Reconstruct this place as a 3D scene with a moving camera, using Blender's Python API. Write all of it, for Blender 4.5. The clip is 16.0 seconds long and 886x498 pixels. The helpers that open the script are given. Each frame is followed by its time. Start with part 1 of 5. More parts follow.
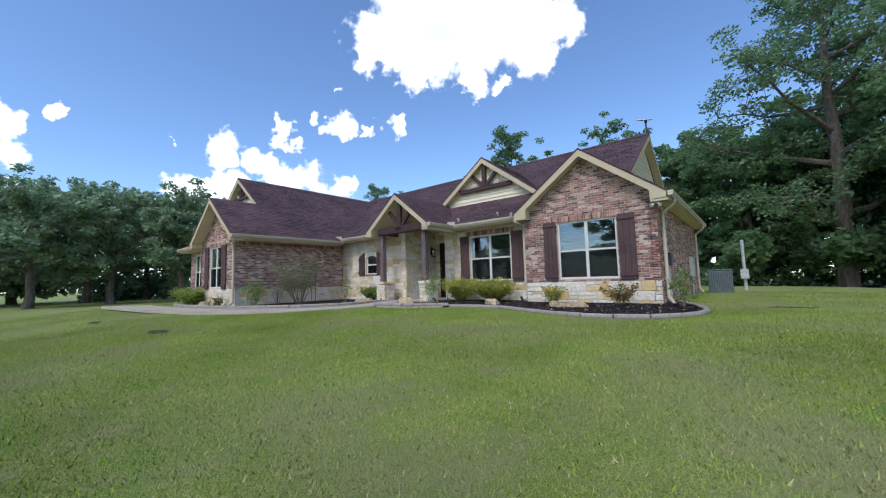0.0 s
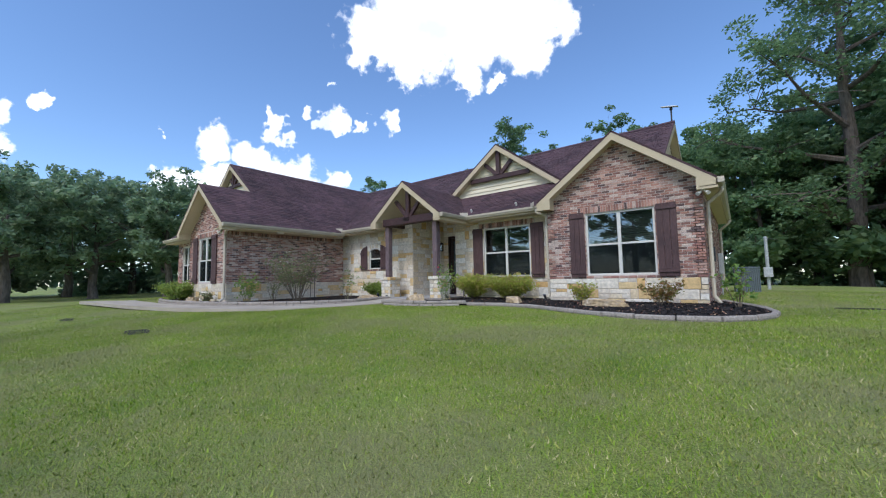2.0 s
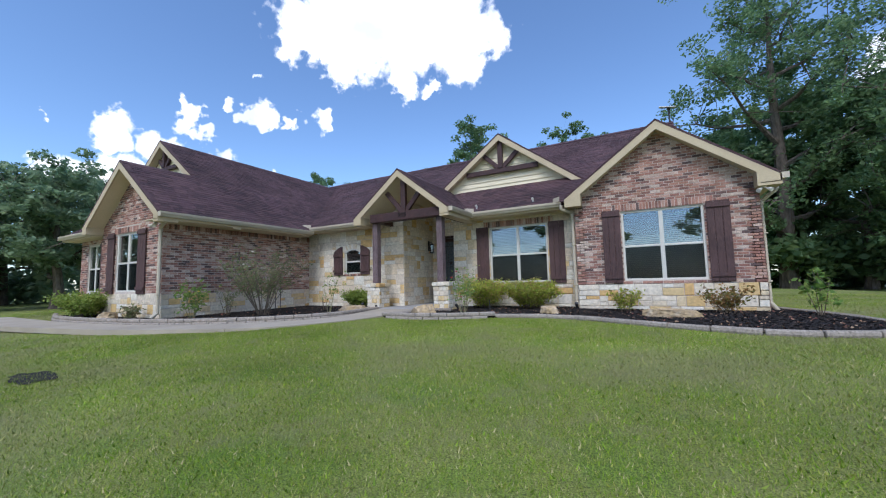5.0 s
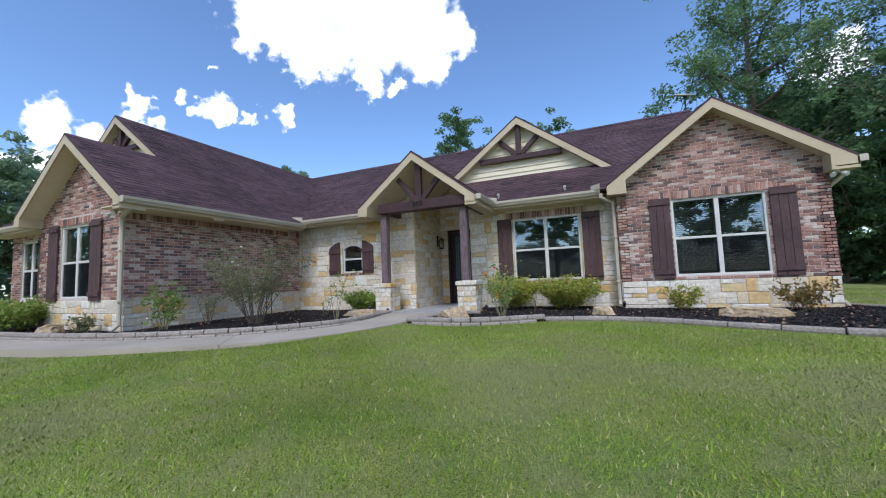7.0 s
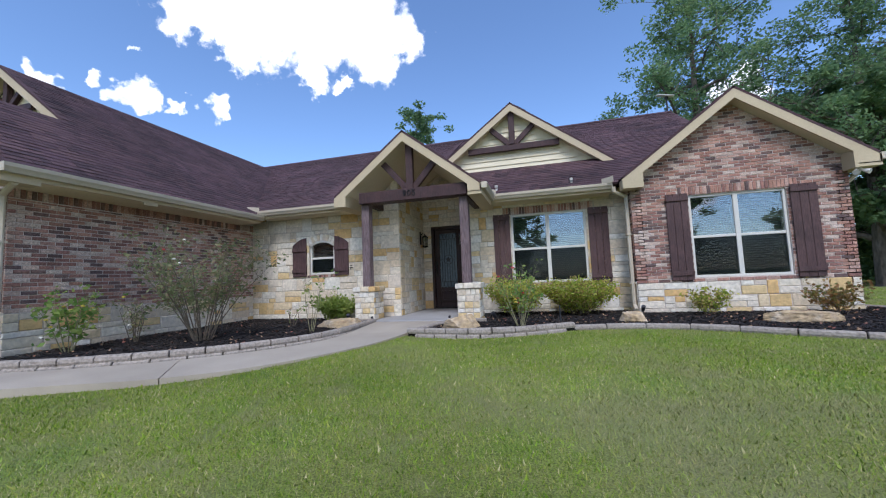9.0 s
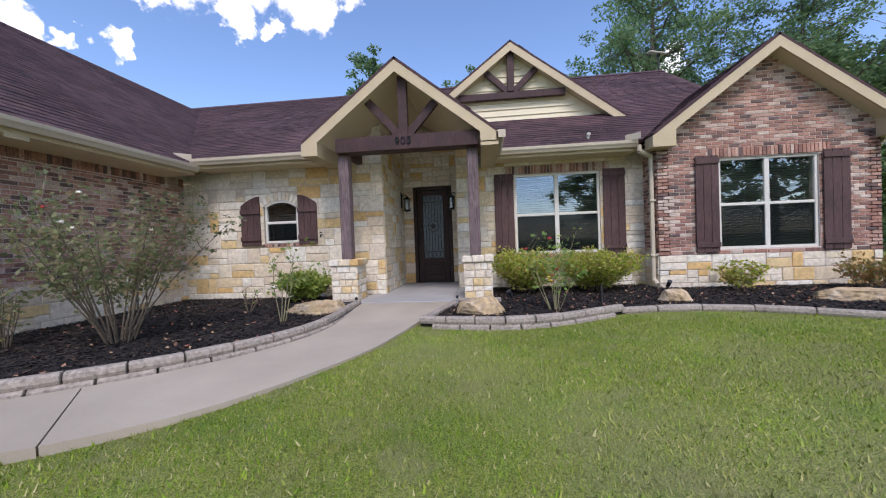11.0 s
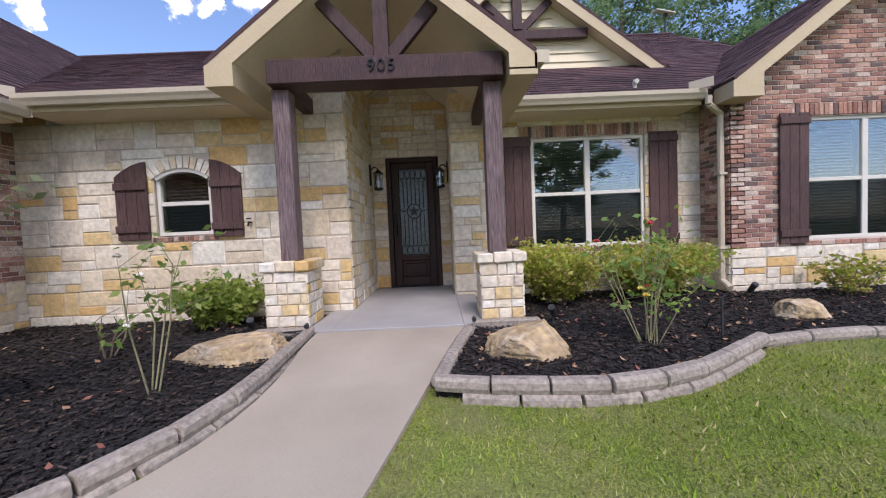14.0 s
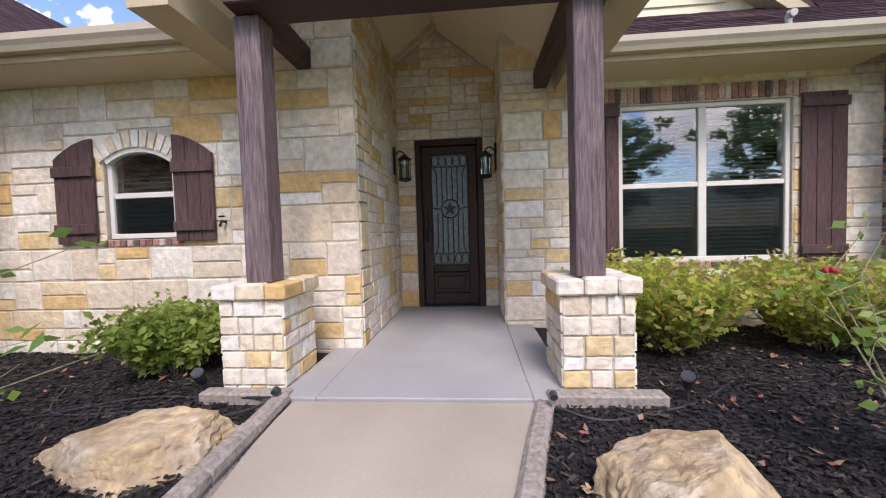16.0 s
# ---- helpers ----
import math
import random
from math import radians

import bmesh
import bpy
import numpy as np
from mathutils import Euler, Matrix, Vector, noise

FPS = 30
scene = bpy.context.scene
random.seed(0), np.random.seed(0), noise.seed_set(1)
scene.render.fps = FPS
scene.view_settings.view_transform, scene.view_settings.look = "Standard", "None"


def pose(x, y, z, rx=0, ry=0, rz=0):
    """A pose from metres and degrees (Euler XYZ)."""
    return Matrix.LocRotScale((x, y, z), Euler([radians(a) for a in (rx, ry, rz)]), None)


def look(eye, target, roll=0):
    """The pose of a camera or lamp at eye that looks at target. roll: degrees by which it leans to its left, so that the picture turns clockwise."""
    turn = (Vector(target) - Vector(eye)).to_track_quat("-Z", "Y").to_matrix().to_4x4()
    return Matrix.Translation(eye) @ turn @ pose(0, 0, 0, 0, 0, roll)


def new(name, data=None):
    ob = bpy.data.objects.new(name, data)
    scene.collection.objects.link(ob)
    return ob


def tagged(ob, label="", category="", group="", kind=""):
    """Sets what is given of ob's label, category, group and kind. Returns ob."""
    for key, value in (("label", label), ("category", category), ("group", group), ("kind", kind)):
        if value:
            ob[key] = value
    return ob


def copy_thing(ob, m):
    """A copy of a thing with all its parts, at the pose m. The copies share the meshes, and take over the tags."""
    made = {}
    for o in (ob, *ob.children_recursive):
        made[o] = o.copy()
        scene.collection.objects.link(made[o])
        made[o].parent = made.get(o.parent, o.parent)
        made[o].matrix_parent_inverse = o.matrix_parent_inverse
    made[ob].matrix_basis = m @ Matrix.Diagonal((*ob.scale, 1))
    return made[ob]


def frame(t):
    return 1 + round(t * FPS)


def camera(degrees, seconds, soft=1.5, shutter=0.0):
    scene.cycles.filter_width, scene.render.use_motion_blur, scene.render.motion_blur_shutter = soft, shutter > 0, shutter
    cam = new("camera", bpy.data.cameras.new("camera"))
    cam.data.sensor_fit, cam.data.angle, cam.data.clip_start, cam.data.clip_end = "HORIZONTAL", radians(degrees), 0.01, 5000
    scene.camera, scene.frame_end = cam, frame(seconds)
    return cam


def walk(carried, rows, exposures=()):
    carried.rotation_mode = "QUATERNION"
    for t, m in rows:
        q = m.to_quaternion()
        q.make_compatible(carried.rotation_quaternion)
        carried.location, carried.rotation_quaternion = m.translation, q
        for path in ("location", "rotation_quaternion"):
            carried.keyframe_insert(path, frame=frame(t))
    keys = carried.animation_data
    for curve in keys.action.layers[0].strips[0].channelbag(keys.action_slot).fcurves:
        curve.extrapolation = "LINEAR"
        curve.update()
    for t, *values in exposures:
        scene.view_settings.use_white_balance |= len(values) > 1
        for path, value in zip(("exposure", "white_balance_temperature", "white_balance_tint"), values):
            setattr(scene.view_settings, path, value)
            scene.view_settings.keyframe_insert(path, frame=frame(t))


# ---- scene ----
cam = camera(100.1, 16.0, 1.15)
PATH = [
    (0, (10.63, -13.21, 0.741), (9.359, -11.676, 0.912), -1.6),
    (0.5, (10.467, -13.034, 0.718), (9.184, -11.509, 0.888), -1.9),
    (1, (10.17, -12.871, 0.735), (8.883, -11.348, 0.887), -1.9),
    (1.5, (9.751, -12.791, 0.733), (8.48, -11.254, 0.877), -1.5),
    (2, (9.35, -12.761, 0.709), (8.108, -11.201, 0.863), -1.1),
    (2.5, (8.912, -12.689, 0.735), (7.706, -11.102, 0.895), -0.9),
    (3, (8.44, -12.655, 0.768), (7.281, -11.032, 0.923), -1.1),
    (3.5, (7.931, -12.583, 0.736), (6.844, -10.911, 0.891), -1.1),
    (6, (5.336, -12.146, 0.848), (4.449, -10.361, 1.019), -1.9),
    (6.5, (4.845, -11.958, 0.835), (3.997, -10.154, 1.0), -2.1),
    (7, (4.364, -11.792, 0.839), (3.577, -9.96, 0.999), -2.2),
    (7.5, (3.938, -11.63, 0.859), (3.234, -9.765, 1.025), -2.2),
    (8, (3.512, -11.415, 0.882), (2.866, -9.53, 1.051), -2.3),
    (8.5, (3.131, -11.158, 0.855), (2.547, -9.253, 1.03), -2.3),
    (11, (1.273, -9.571, 1.021), (1.057, -7.583, 0.987), -2.1),
    (11.5, (0.966, -9.206, 0.949), (0.816, -7.213, 0.858), -1.9),
    (12, (0.704, -8.831, 0.982), (0.645, -6.834, 0.891), -1.9),
    (12.5, (0.558, -8.407, 0.996), (0.566, -6.409, 0.904), -2.0),
    (13, (0.5, -8.002, 1.008), (0.523, -6.004, 0.915), -2.3),
    (13.5, (0.449, -7.607, 1.001), (0.481, -5.609, 0.913), -2.5),
    (14, (0.47, -7.162, 1.02), (0.486, -5.164, 0.933), -2.5),
    (14.5, (0.45, -6.752, 1.025), (0.414, -4.754, 0.95), -2.4),
    (15, (0.417, -6.321, 1.072), (0.311, -4.326, 0.995), -2.1),
    (15.5, (0.399, -5.907, 1.065), (0.26, -3.913, 0.985), -1.9),
    (16, (0.336, -5.522, 1.101), (0.171, -3.531, 1.016), -1.7),
]
walk(cam, [(t, look(eye, target, roll)) for t, eye, target, roll in PATH], [(0.0, .77, 5750, 11), (8.5, .83, 5700, 13), (11.0, .97, 6200, 19), (12.5, 1.03, 6300, 21), (14.5, 1.15, 6400, 22), (16.0, 1.34, 6450, 23)])

# ---- world and light ----
world = bpy.data.worlds.new("world")
scene.world = world
world.use_nodes = True
wn, wl = world.node_tree.nodes, world.node_tree.links
wn.clear()
SUN_EL, SUN_AZ = radians(52), radians(168)   # azimuth clockwise from +y
sky = wn.new("ShaderNodeTexSky")
sky.sky_type, sky.sun_disc = "NISHITA", False
sky.sun_elevation, sky.sun_rotation = SUN_EL, SUN_AZ
sky.air_density, sky.dust_density, sky.ozone_density = 1.0, 0.25, 3.4


def wmath(op, a, b=None, c=None):
    n = wn.new("ShaderNodeMath")
    n.operation = op
    for i, v in enumerate((a, b, c)):
        if v is None:
            continue
        if isinstance(v, (int, float)):
            n.inputs[i].default_value = v
        else:
            wl.new(v, n.inputs[i])
    return n.outputs[0]


# cumulus clouds of the sky: lobes (direction, inner size, weight) broken up by noise
CLOUDS = [(-.635, .535, .553, .075, 1.0), (-.555, .601, .585, .13, 1.0), (-.458, .68, .585, .15, 1.0), (-.355, .75, .565, .105, 1.0), (-.285, .77, .575, .07, .9),
          (-.489, .725, .495, .05, .9), (-.60, .622, .512, .06, .9), (-.43, .66, .64, .15, 1.0), (-.52, .56, .64, .13, 1.0),
          (-.943, .061, .326, .022, .9), (-.938, .052, .330, .014, .8), (-.955, -.01, .297, .04, 1.0), (-.969, -.005, .246, .045, 1.0), (-.986, .02, .163, .05, 1.0), (-.98, .06, .155, .03, .9),
          (-.898, .318, .31, .045, 1.0), (-.874, .386, .295, .045, 1.0), (-.941, .262, .216, .055, 1.0), (-.918, .33, .218, .06, 1.0), (-.868, .43, .25, .06, 1.0), (-.835, .487, .26, .05, 1.0), (-.798, .552, .235, .045, .9),
          (-.839, .418, .352, .034, 1.0), (-.825, .44, .337, .022, .8), (-.745, .545, .386, .038, 1.0), (-.712, .585, .389, .028, .9), (-.772, .51, .385, .024, .9), (-.787, .47, .401, .014, .8), (-.924, .238, .300, .012, .7), (-.728, .509, .459, .012, .6),
          (.374, .86, .347, .05, .9), (.40, .85, .355, .05, .9), (-.671, .628, .394, .03, .7), (-.431, .768, .474, .03, .7), (.711, .625, .321, .05, .9),
          (.55, -.45, .5, .25, .9), (.5, -.82, .27, .17, .95), (.62, -.74, .2, .12, .8), (.12, -.93, .36, .16, .95), (.3, -.93, .2, .1, .9), (.1, -.75, .45, .22, .9),
          (-.5, -.75, .35, .25, .8), (.8, -.3, .3, .2, .8), (.2, -.95, .28, .12, .7)]
tc = wn.new("ShaderNodeTexCoord")
nz = wn.new("ShaderNodeTexNoise")
nz.inputs["Scale"].default_value, nz.inputs["Detail"].default_value, nz.inputs["Roughness"].default_value = 11.0, 10.0, 0.62
wl.new(tc.outputs["Generated"], nz.inputs["Vector"])
# the billows: directions pushed about by coarse and fine noise
wind = tc.outputs["Generated"]
for k_scale, k_size in ((16.0, .055), (52.0, .022)):
    nv = wn.new("ShaderNodeTexNoise")
    nv.inputs["Scale"].default_value, nv.inputs["Detail"].default_value = k_scale, 5.0
    wl.new(tc.outputs["Generated"], nv.inputs["Vector"])
    cen = wn.new("ShaderNodeVectorMath")
    cen.operation = "SUBTRACT"
    cen.inputs[1].default_value = (.5, .5, .5)
    wl.new(nv.outputs["Color"], cen.inputs[0])
    mul = wn.new("ShaderNodeVectorMath")
    mul.operation = "MULTIPLY_ADD"
    mul.inputs[1].default_value = (2 * k_size, 2 * k_size, 2 * k_size)
    wl.new(cen.outputs["Vector"], mul.inputs[0])
    wl.new(wind, mul.inputs[2])
    wind = mul.outputs["Vector"]
total = None
for cx, cy, cz, size, weight in CLOUDS:
    d = wn.new("ShaderNodeVectorMath")
    d.operation = "DISTANCE"
    d.inputs[1].default_value = Vector((cx, cy, cz)).normalized()
    wl.new(wind, d.inputs[0])
    r = wmath("DIVIDE", d.outputs["Value"], size * .88)
    lobe = wmath("MAXIMUM", wmath("SUBTRACT", 1.0, r), -0.6)
    lobe = wmath("MULTIPLY", lobe, weight)
    total = lobe if total is None else wmath("MAXIMUM", total, lobe)
body = wmath("ADD", total, wmath("MULTIPLY", wmath("SUBTRACT", nz.outputs["Fac"], 0.5), 1.5))
ramp = wn.new("ShaderNodeMapRange")
ramp.interpolation_type = "SMOOTHSTEP"
ramp.inputs["From Min"].default_value, ramp.inputs["From Max"].default_value = -0.05, 0.3
wl.new(body, ramp.inputs["Value"])
nz2 = wn.new("ShaderNodeTexNoise")
nz2.inputs["Scale"].default_value, nz2.inputs["Detail"].default_value = 5.0, 4.0
wl.new(tc.outputs["Generated"], nz2.inputs["Vector"])
tone = wn.new("ShaderNodeMix")
tone.data_type = "RGBA"
tone.inputs["A"].default_value = (5.2, 5.4, 6.0, 1)
tone.inputs["B"].default_value = (8.6, 8.3, 7.9, 1)
deep = wn.new("ShaderNodeMapRange")
deep.inputs["From Min"].default_value, deep.inputs["From Max"].default_value = 0.36, 0.56
wl.new(nz2.outputs["Fac"], deep.inputs["Value"])
wl.new(deep.outputs["Result"], tone.inputs["Factor"])
mixc = wn.new("ShaderNodeMix")
mixc.data_type = "RGBA"
wl.new(ramp.outputs["Result"], mixc.inputs["Factor"])
wl.new(sky.outputs["Color"], mixc.inputs["A"])
wl.new(tone.outputs["Result"], mixc.inputs["B"])
bg = wn.new("ShaderNodeBackground")
bg.inputs["Strength"].default_value = 0.116
wl.new(mixc.outputs["Result"], bg.inputs["Color"])
wo = wn.new("ShaderNodeOutputWorld")
wl.new(bg.outputs["Background"], wo.inputs["Surface"])

sun = new("sun", bpy.data.lights.new("sun", "SUN"))
sun.data.energy, sun.data.angle, sun.data.color = 1.5, radians(20), (1.0, 0.95, 0.87)
sun_from = Vector((math.sin(SUN_AZ) * math.cos(SUN_EL), math.cos(SUN_AZ) * math.cos(SUN_EL), math.sin(SUN_EL)))
sun.matrix_world = look(sun_from * 60, (0, 0, 0))


# ---- materials ----
def material(name, stops, scale=8.0, rough=0.7, bump=0.3, bump_scale=40.0, metal=0.0, pick="", stain=0.0, stain_scale=1.0,
             grain=0.25, stretch=(1, 1, 1), sss=0.0, spec=0.4):
    """stops: base colours; pick: '' blends them by noise, 'object' or 'island' gives each piece one of them."""
    m = bpy.data.materials.new(name)
    m.use_nodes = True
    n, l = m.node_tree.nodes, m.node_tree.links
    b = n["Principled BSDF"]
    b.inputs["Roughness"].default_value, b.inputs["Metallic"].default_value = rough, metal
    b.inputs["Specular IOR Level"].default_value = spec
    co = n.new("ShaderNodeTexCoord")
    geo = n.new("ShaderNodeNewGeometry")
    mp = n.new("ShaderNodeMapping")
    mp.inputs["Scale"].default_value = stretch
    l.new(geo.outputs["Position"], mp.inputs["Vector"])
    no = n.new("ShaderNodeTexNoise")
    no.inputs["Scale"].default_value, no.inputs["Detail"].default_value = scale, 6.0
    l.new(mp.outputs["Vector"], no.inputs["Vector"])
    cr = n.new("ShaderNodeValToRGB")
    e = cr.color_ramp.elements
    while len(e) > 1:
        e.remove(e[-1])
    for i, c in enumerate(stops):
        pos = i / len(stops) if pick else 0.3 + 0.4 * i / max(1, len(stops) - 1)
        el = e[0] if i == 0 else e.new(pos)
        el.position, el.color = pos, (*c, 1)
    if pick:
        cr.color_ramp.interpolation = "CONSTANT"
        src = n.new("ShaderNodeObjectInfo").outputs["Random"] if pick == "object" else geo.outputs["Random Per Island"]
    else:
        src = no.outputs["Fac"]
    l.new(src, cr.inputs["Fac"])
    col = cr.outputs["Color"]

    def shade(col, fac, lo, hi, f0=0.3, f1=0.7):
        mr = n.new("ShaderNodeMapRange")
        mr.inputs["From Min"].default_value, mr.inputs["From Max"].default_value = f0, f1
        mr.inputs["To Min"].default_value, mr.inputs["To Max"].default_value = lo, hi
        l.new(fac, mr.inputs["Value"])
        mx = n.new("ShaderNodeVectorMath")
        mx.operation = "SCALE"
        l.new(col, mx.inputs[0])
        l.new(mr.outputs["Result"], mx.inputs["Scale"])
        return mx.outputs["Vector"]
    if grain:
        g = n.new("ShaderNodeTexNoise")
        g.inputs["Scale"].default_value, g.inputs["Detail"].default_value = bump_scale * 0.7, 5.0
        l.new(mp.outputs["Vector"], g.inputs["Vector"])
        col = shade(col, g.outputs["Fac"], 1 - grain, 1 + grain)
    if stain:
        s = n.new("ShaderNodeTexNoise")
        s.inputs["Scale"].default_value, s.inputs["Detail"].default_value = stain_scale, 5.0
        l.new(geo.outputs["Position"], s.inputs["Vector"])
        col = shade(col, s.outputs["Fac"], 1 - stain, 1 + stain)
    l.new(col, b.inputs["Base Color"])
    if bump:
        bn = n.new("ShaderNodeTexNoise")
        bn.inputs["Scale"].default_value, bn.inputs["Detail"].default_value = bump_scale, 6.0
        l.new(mp.outputs["Vector"], bn.inputs["Vector"])
        bu = n.new("ShaderNodeBump")
        bu.inputs["Strength"].default_value, bu.inputs["Distance"].default_value = bump, 0.02
        l.new(bn.outputs["Fac"], bu.inputs["Height"])
        l.new(bu.outputs["Normal"], b.inputs["Normal"])
    if sss:
        b.inputs["Subsurface Weight"].default_value = sss
    return m


BRICKS = [(.32, .165, .125), (.41, .24, .185), (.24, .125, .10), (.50, .37, .30), (.13, .085, .078), (.36, .19, .14), (.45, .29, .23), (.29, .145, .115), (.53, .42, .35), (.17, .105, .09), (.40, .22, .165)]
STONES = [(.67, .59, .46), (.71, .66, .56), (.63, .52, .37), (.69, .61, .49), (.61, .40, .17), (.67, .60, .49), (.72, .67, .59), (.62, .52, .39), (.64, .48, .25), (.70, .64, .53), (.60, .52, .42), (.70, .62, .50), (.65, .55, .40), (.68, .61, .50), (.70, .65, .55), (.61, .43, .20), (.67, .58, .46), (.64, .52, .34)]
M_BRICK = material("brick", BRICKS, 8, .88, .5, 60, pick="object", grain=.35, stain=.22, stain_scale=5)
M_BRICK_J = material("brick_joined", BRICKS, 8, .88, .5, 60, pick="island", grain=.35, stain=.22, stain_scale=5)
M_STONE = material("limestone", STONES, 8, .85, .6, 22, pick="object", grain=.16, stain=.08, stain_scale=7)
M_STONE_J = material("limestone_joined", STONES, 8, .85, .6, 22, pick="island", grain=.16, stain=.08, stain_scale=7)
M_MORTAR = material("mortar", [(.46, .40, .33), (.55, .49, .41)], 12, .95, .4, 90)
M_MORTAR_B = material("brick_mortar", [(.50, .42, .365), (.61, .53, .47)], 12, .95, .4, 90)
SHINGLES = [(.072, .040, .044), (.090, .050, .054), (.057, .033, .038), (.104, .058, .060), (.079, .043, .050)]
M_SHINGLE = material("asphalt_shingle", SHINGLES, 8, .9, .6, 200, pick="object", grain=.35, stain=.3, stain_scale=.7)
M_SHINGLE_J = material("asphalt_shingle_joined", SHINGLES, 8, .9, .6, 200, pick="island", grain=.35, stain=.3, stain_scale=.7)
M_ROOF = material("roof_deck", SHINGLES[:3], 8, .92, .4, 150)
M_TRIM = material("tan_trim_paint", [(.50, .405, .255), (.53, .43, .28)], 3, .55, .08, 60, grain=.05, stain=.06)
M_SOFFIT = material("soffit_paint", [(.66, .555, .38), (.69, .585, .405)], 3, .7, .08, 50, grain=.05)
M_GUTTER = material("gutter_metal", [(.50, .43, .325), (.54, .47, .36)], 3, .4, .03, 40, grain=.04, stain=.05)
M_SIDING = material("cream_siding", [(.70, .62, .43), (.72, .64, .46)], 3, .6, .1, 80, grain=.05, stain=.05)
M_WOOD = material("dark_stained_wood", [(.033, .015, .014), (.062, .028, .026), (.044, .021, .019)], 6, .5, .5, 30, stretch=(6, 6, .5), grain=.4, stain=.2, stain_scale=3)
M_POST = material("weathered_post_wood", [(.085, .045, .047), (.17, .125, .128), (.11, .063, .064)], 5, .6, .6, 26, stretch=(5, 5, .4), grain=.4, stain=.25, stain_scale=2)
M_SHUTTER = material("shutter_wood", [(.047, .023, .022), (.094, .052, .050), (.063, .033, .031)], 6, .65, .5, 24, stretch=(7, 7, .5), grain=.4, stain=.2, stain_scale=2)
M_DOOR = material("door_wood", [(.018, .008, .006), (.04, .015, .011)], 5, .55, .3, 30, stretch=(6, 6, .5), grain=.35)
M_VINYL = material("white_vinyl", [(.62, .59, .53), (.66, .63, .57)], 3, .4, .02, 40, grain=.03)
M_BLACK = material("black_iron", [(.018, .017, .017), (.03, .028, .027)], 20, .45, .2, 80, metal=.6)
# white slats coloured near black: the shade behind the panes is painted in
M_BLIND_SHADED = material("shaded_window_blind", [(.028, .034, .037), (.038, .045, .048)], 4, .6, .0, 40, grain=.03)
M_CONC = material("concrete", [(.365, .31, .24), (.415, .355, .28)], 1.5, .9, .15, 120, grain=.04, stain=.1, stain_scale=.8)
# concrete under the porch roof: its bluish shade is put into the base colour
M_PORCH_SHADED = material("shaded_porch_concrete", [(.33, .32, .315), (.385, .37, .36)], 1.5, .75, .15, 120, grain=.08, stain=.1, stain_scale=.9)
M_EDGE = material("edging_stone", [(.21, .178, .147), (.33, .285, .24), (.26, .222, .185)], 22, .9, .35, 45, grain=.25, stain=.12, stain_scale=3)
M_MULCH = material("mulch", [(.011, .0095, .0095), (.03, .024, .022)], 30, .95, 1.0, 60, grain=.5)
M_CHIP = material("mulch_chip", [(.012, .011, .0115), (.022, .018, .017), (.035, .026, .022), (.016, .014, .014), (.060, .043, .034), (.013, .012, .0125), (.026, .021, .02)], 30, .85, .5, 90, pick="island", grain=.4)
M_ROCK = material("sandstone_boulder", [(.30, .20, .12), (.46, .34, .19), (.40, .30, .19), (.52, .43, .31)], 5, .92, 1.0, 20, grain=.3, stain=.2, stain_scale=4)
M_GROUND = material("lawn_soil", [(.16, .238, .028), (.23, .25, .058), (.135, .21, .024)], .9, .95, 1.0, 120, grain=.6, stain=.25, stain_scale=.35)
M_GRASS = material("grass_blade", [(.18, .29, .022), (.25, .355, .035), (.115, .20, .015), (.33, .34, .075), (.20, .295, .025), (.47, .42, .20), (.145, .23, .018), (.24, .325, .032), (.29, .31, .06)], 8, .8, 0, 20, pick="island", grain=0, stain=.25, stain_scale=.35, spec=.15)


def dry_patches(m):
    """Straw-coloured dry patches over the lawn, a few metres and a few decimetres wide."""
    n, l = m.node_tree.nodes, m.node_tree.links
    link = n["Principled BSDF"].inputs["Base Color"].links[0]
    src = link.from_socket
    g = n.new("ShaderNodeNewGeometry")
    fac = None
    for scale, lo, hi, amount in ((.33, .49, .65, .64), (2.4, .53, .70, .45)):
        t = n.new("ShaderNodeTexNoise")
        t.inputs["Scale"].default_value, t.inputs["Detail"].default_value = scale, 4.0
        l.new(g.outputs["Position"], t.inputs["Vector"])
        r = n.new("ShaderNodeMapRange")
        r.inputs["From Min"].default_value, r.inputs["From Max"].default_value, r.inputs["To Max"].default_value = lo, hi, amount
        l.new(t.outputs["Fac"], r.inputs["Value"])
        mx = n.new("ShaderNodeMix")
        mx.data_type = "RGBA"
        mx.inputs["B"].default_value = (.255, .24, .11, 1)
        l.new(r.outputs["Result"], mx.inputs["Factor"])
        l.new(src, mx.inputs["A"])
        src = mx.outputs["Result"]
    l.new(src, n["Principled BSDF"].inputs["Base Color"])


dry_patches(M_GROUND)
dry_patches(M_GRASS)
M_BARK = material("bark", [(.09, .07, .055), (.16, .13, .105)], 4, .95, 1.0, 14, stretch=(1, 1, .25), grain=.4)
M_STEM = material("shrub_stem", [(.14, .105, .075), (.22, .175, .125)], 10, .85, .4, 60)
M_GREENSTEM = material("rose_cane", [(.20, .21, .09), (.33, .28, .18)], 10, .7, .3, 60)


def leafy(name, stops):
    m = material(name, stops, 8, .5, 0, 20, pick="island", grain=0, stain=.25, stain_scale=.6)
    n, l = m.node_tree.nodes, m.node_tree.links
    b = n["Principled BSDF"]
    tr = n.new("ShaderNodeBsdfTranslucent")
    l.new(b.inputs["Base Color"].links[0].from_socket, tr.inputs["Color"])
    mx = n.new("ShaderNodeMixShader")
    mx.inputs[0].default_value = 0.55
    l.new(b.outputs[0], mx.inputs[1])
    l.new(tr.outputs[0], mx.inputs[2])
    l.new(mx.outputs[0], n["Material Output"].inputs["Surface"])
    return m


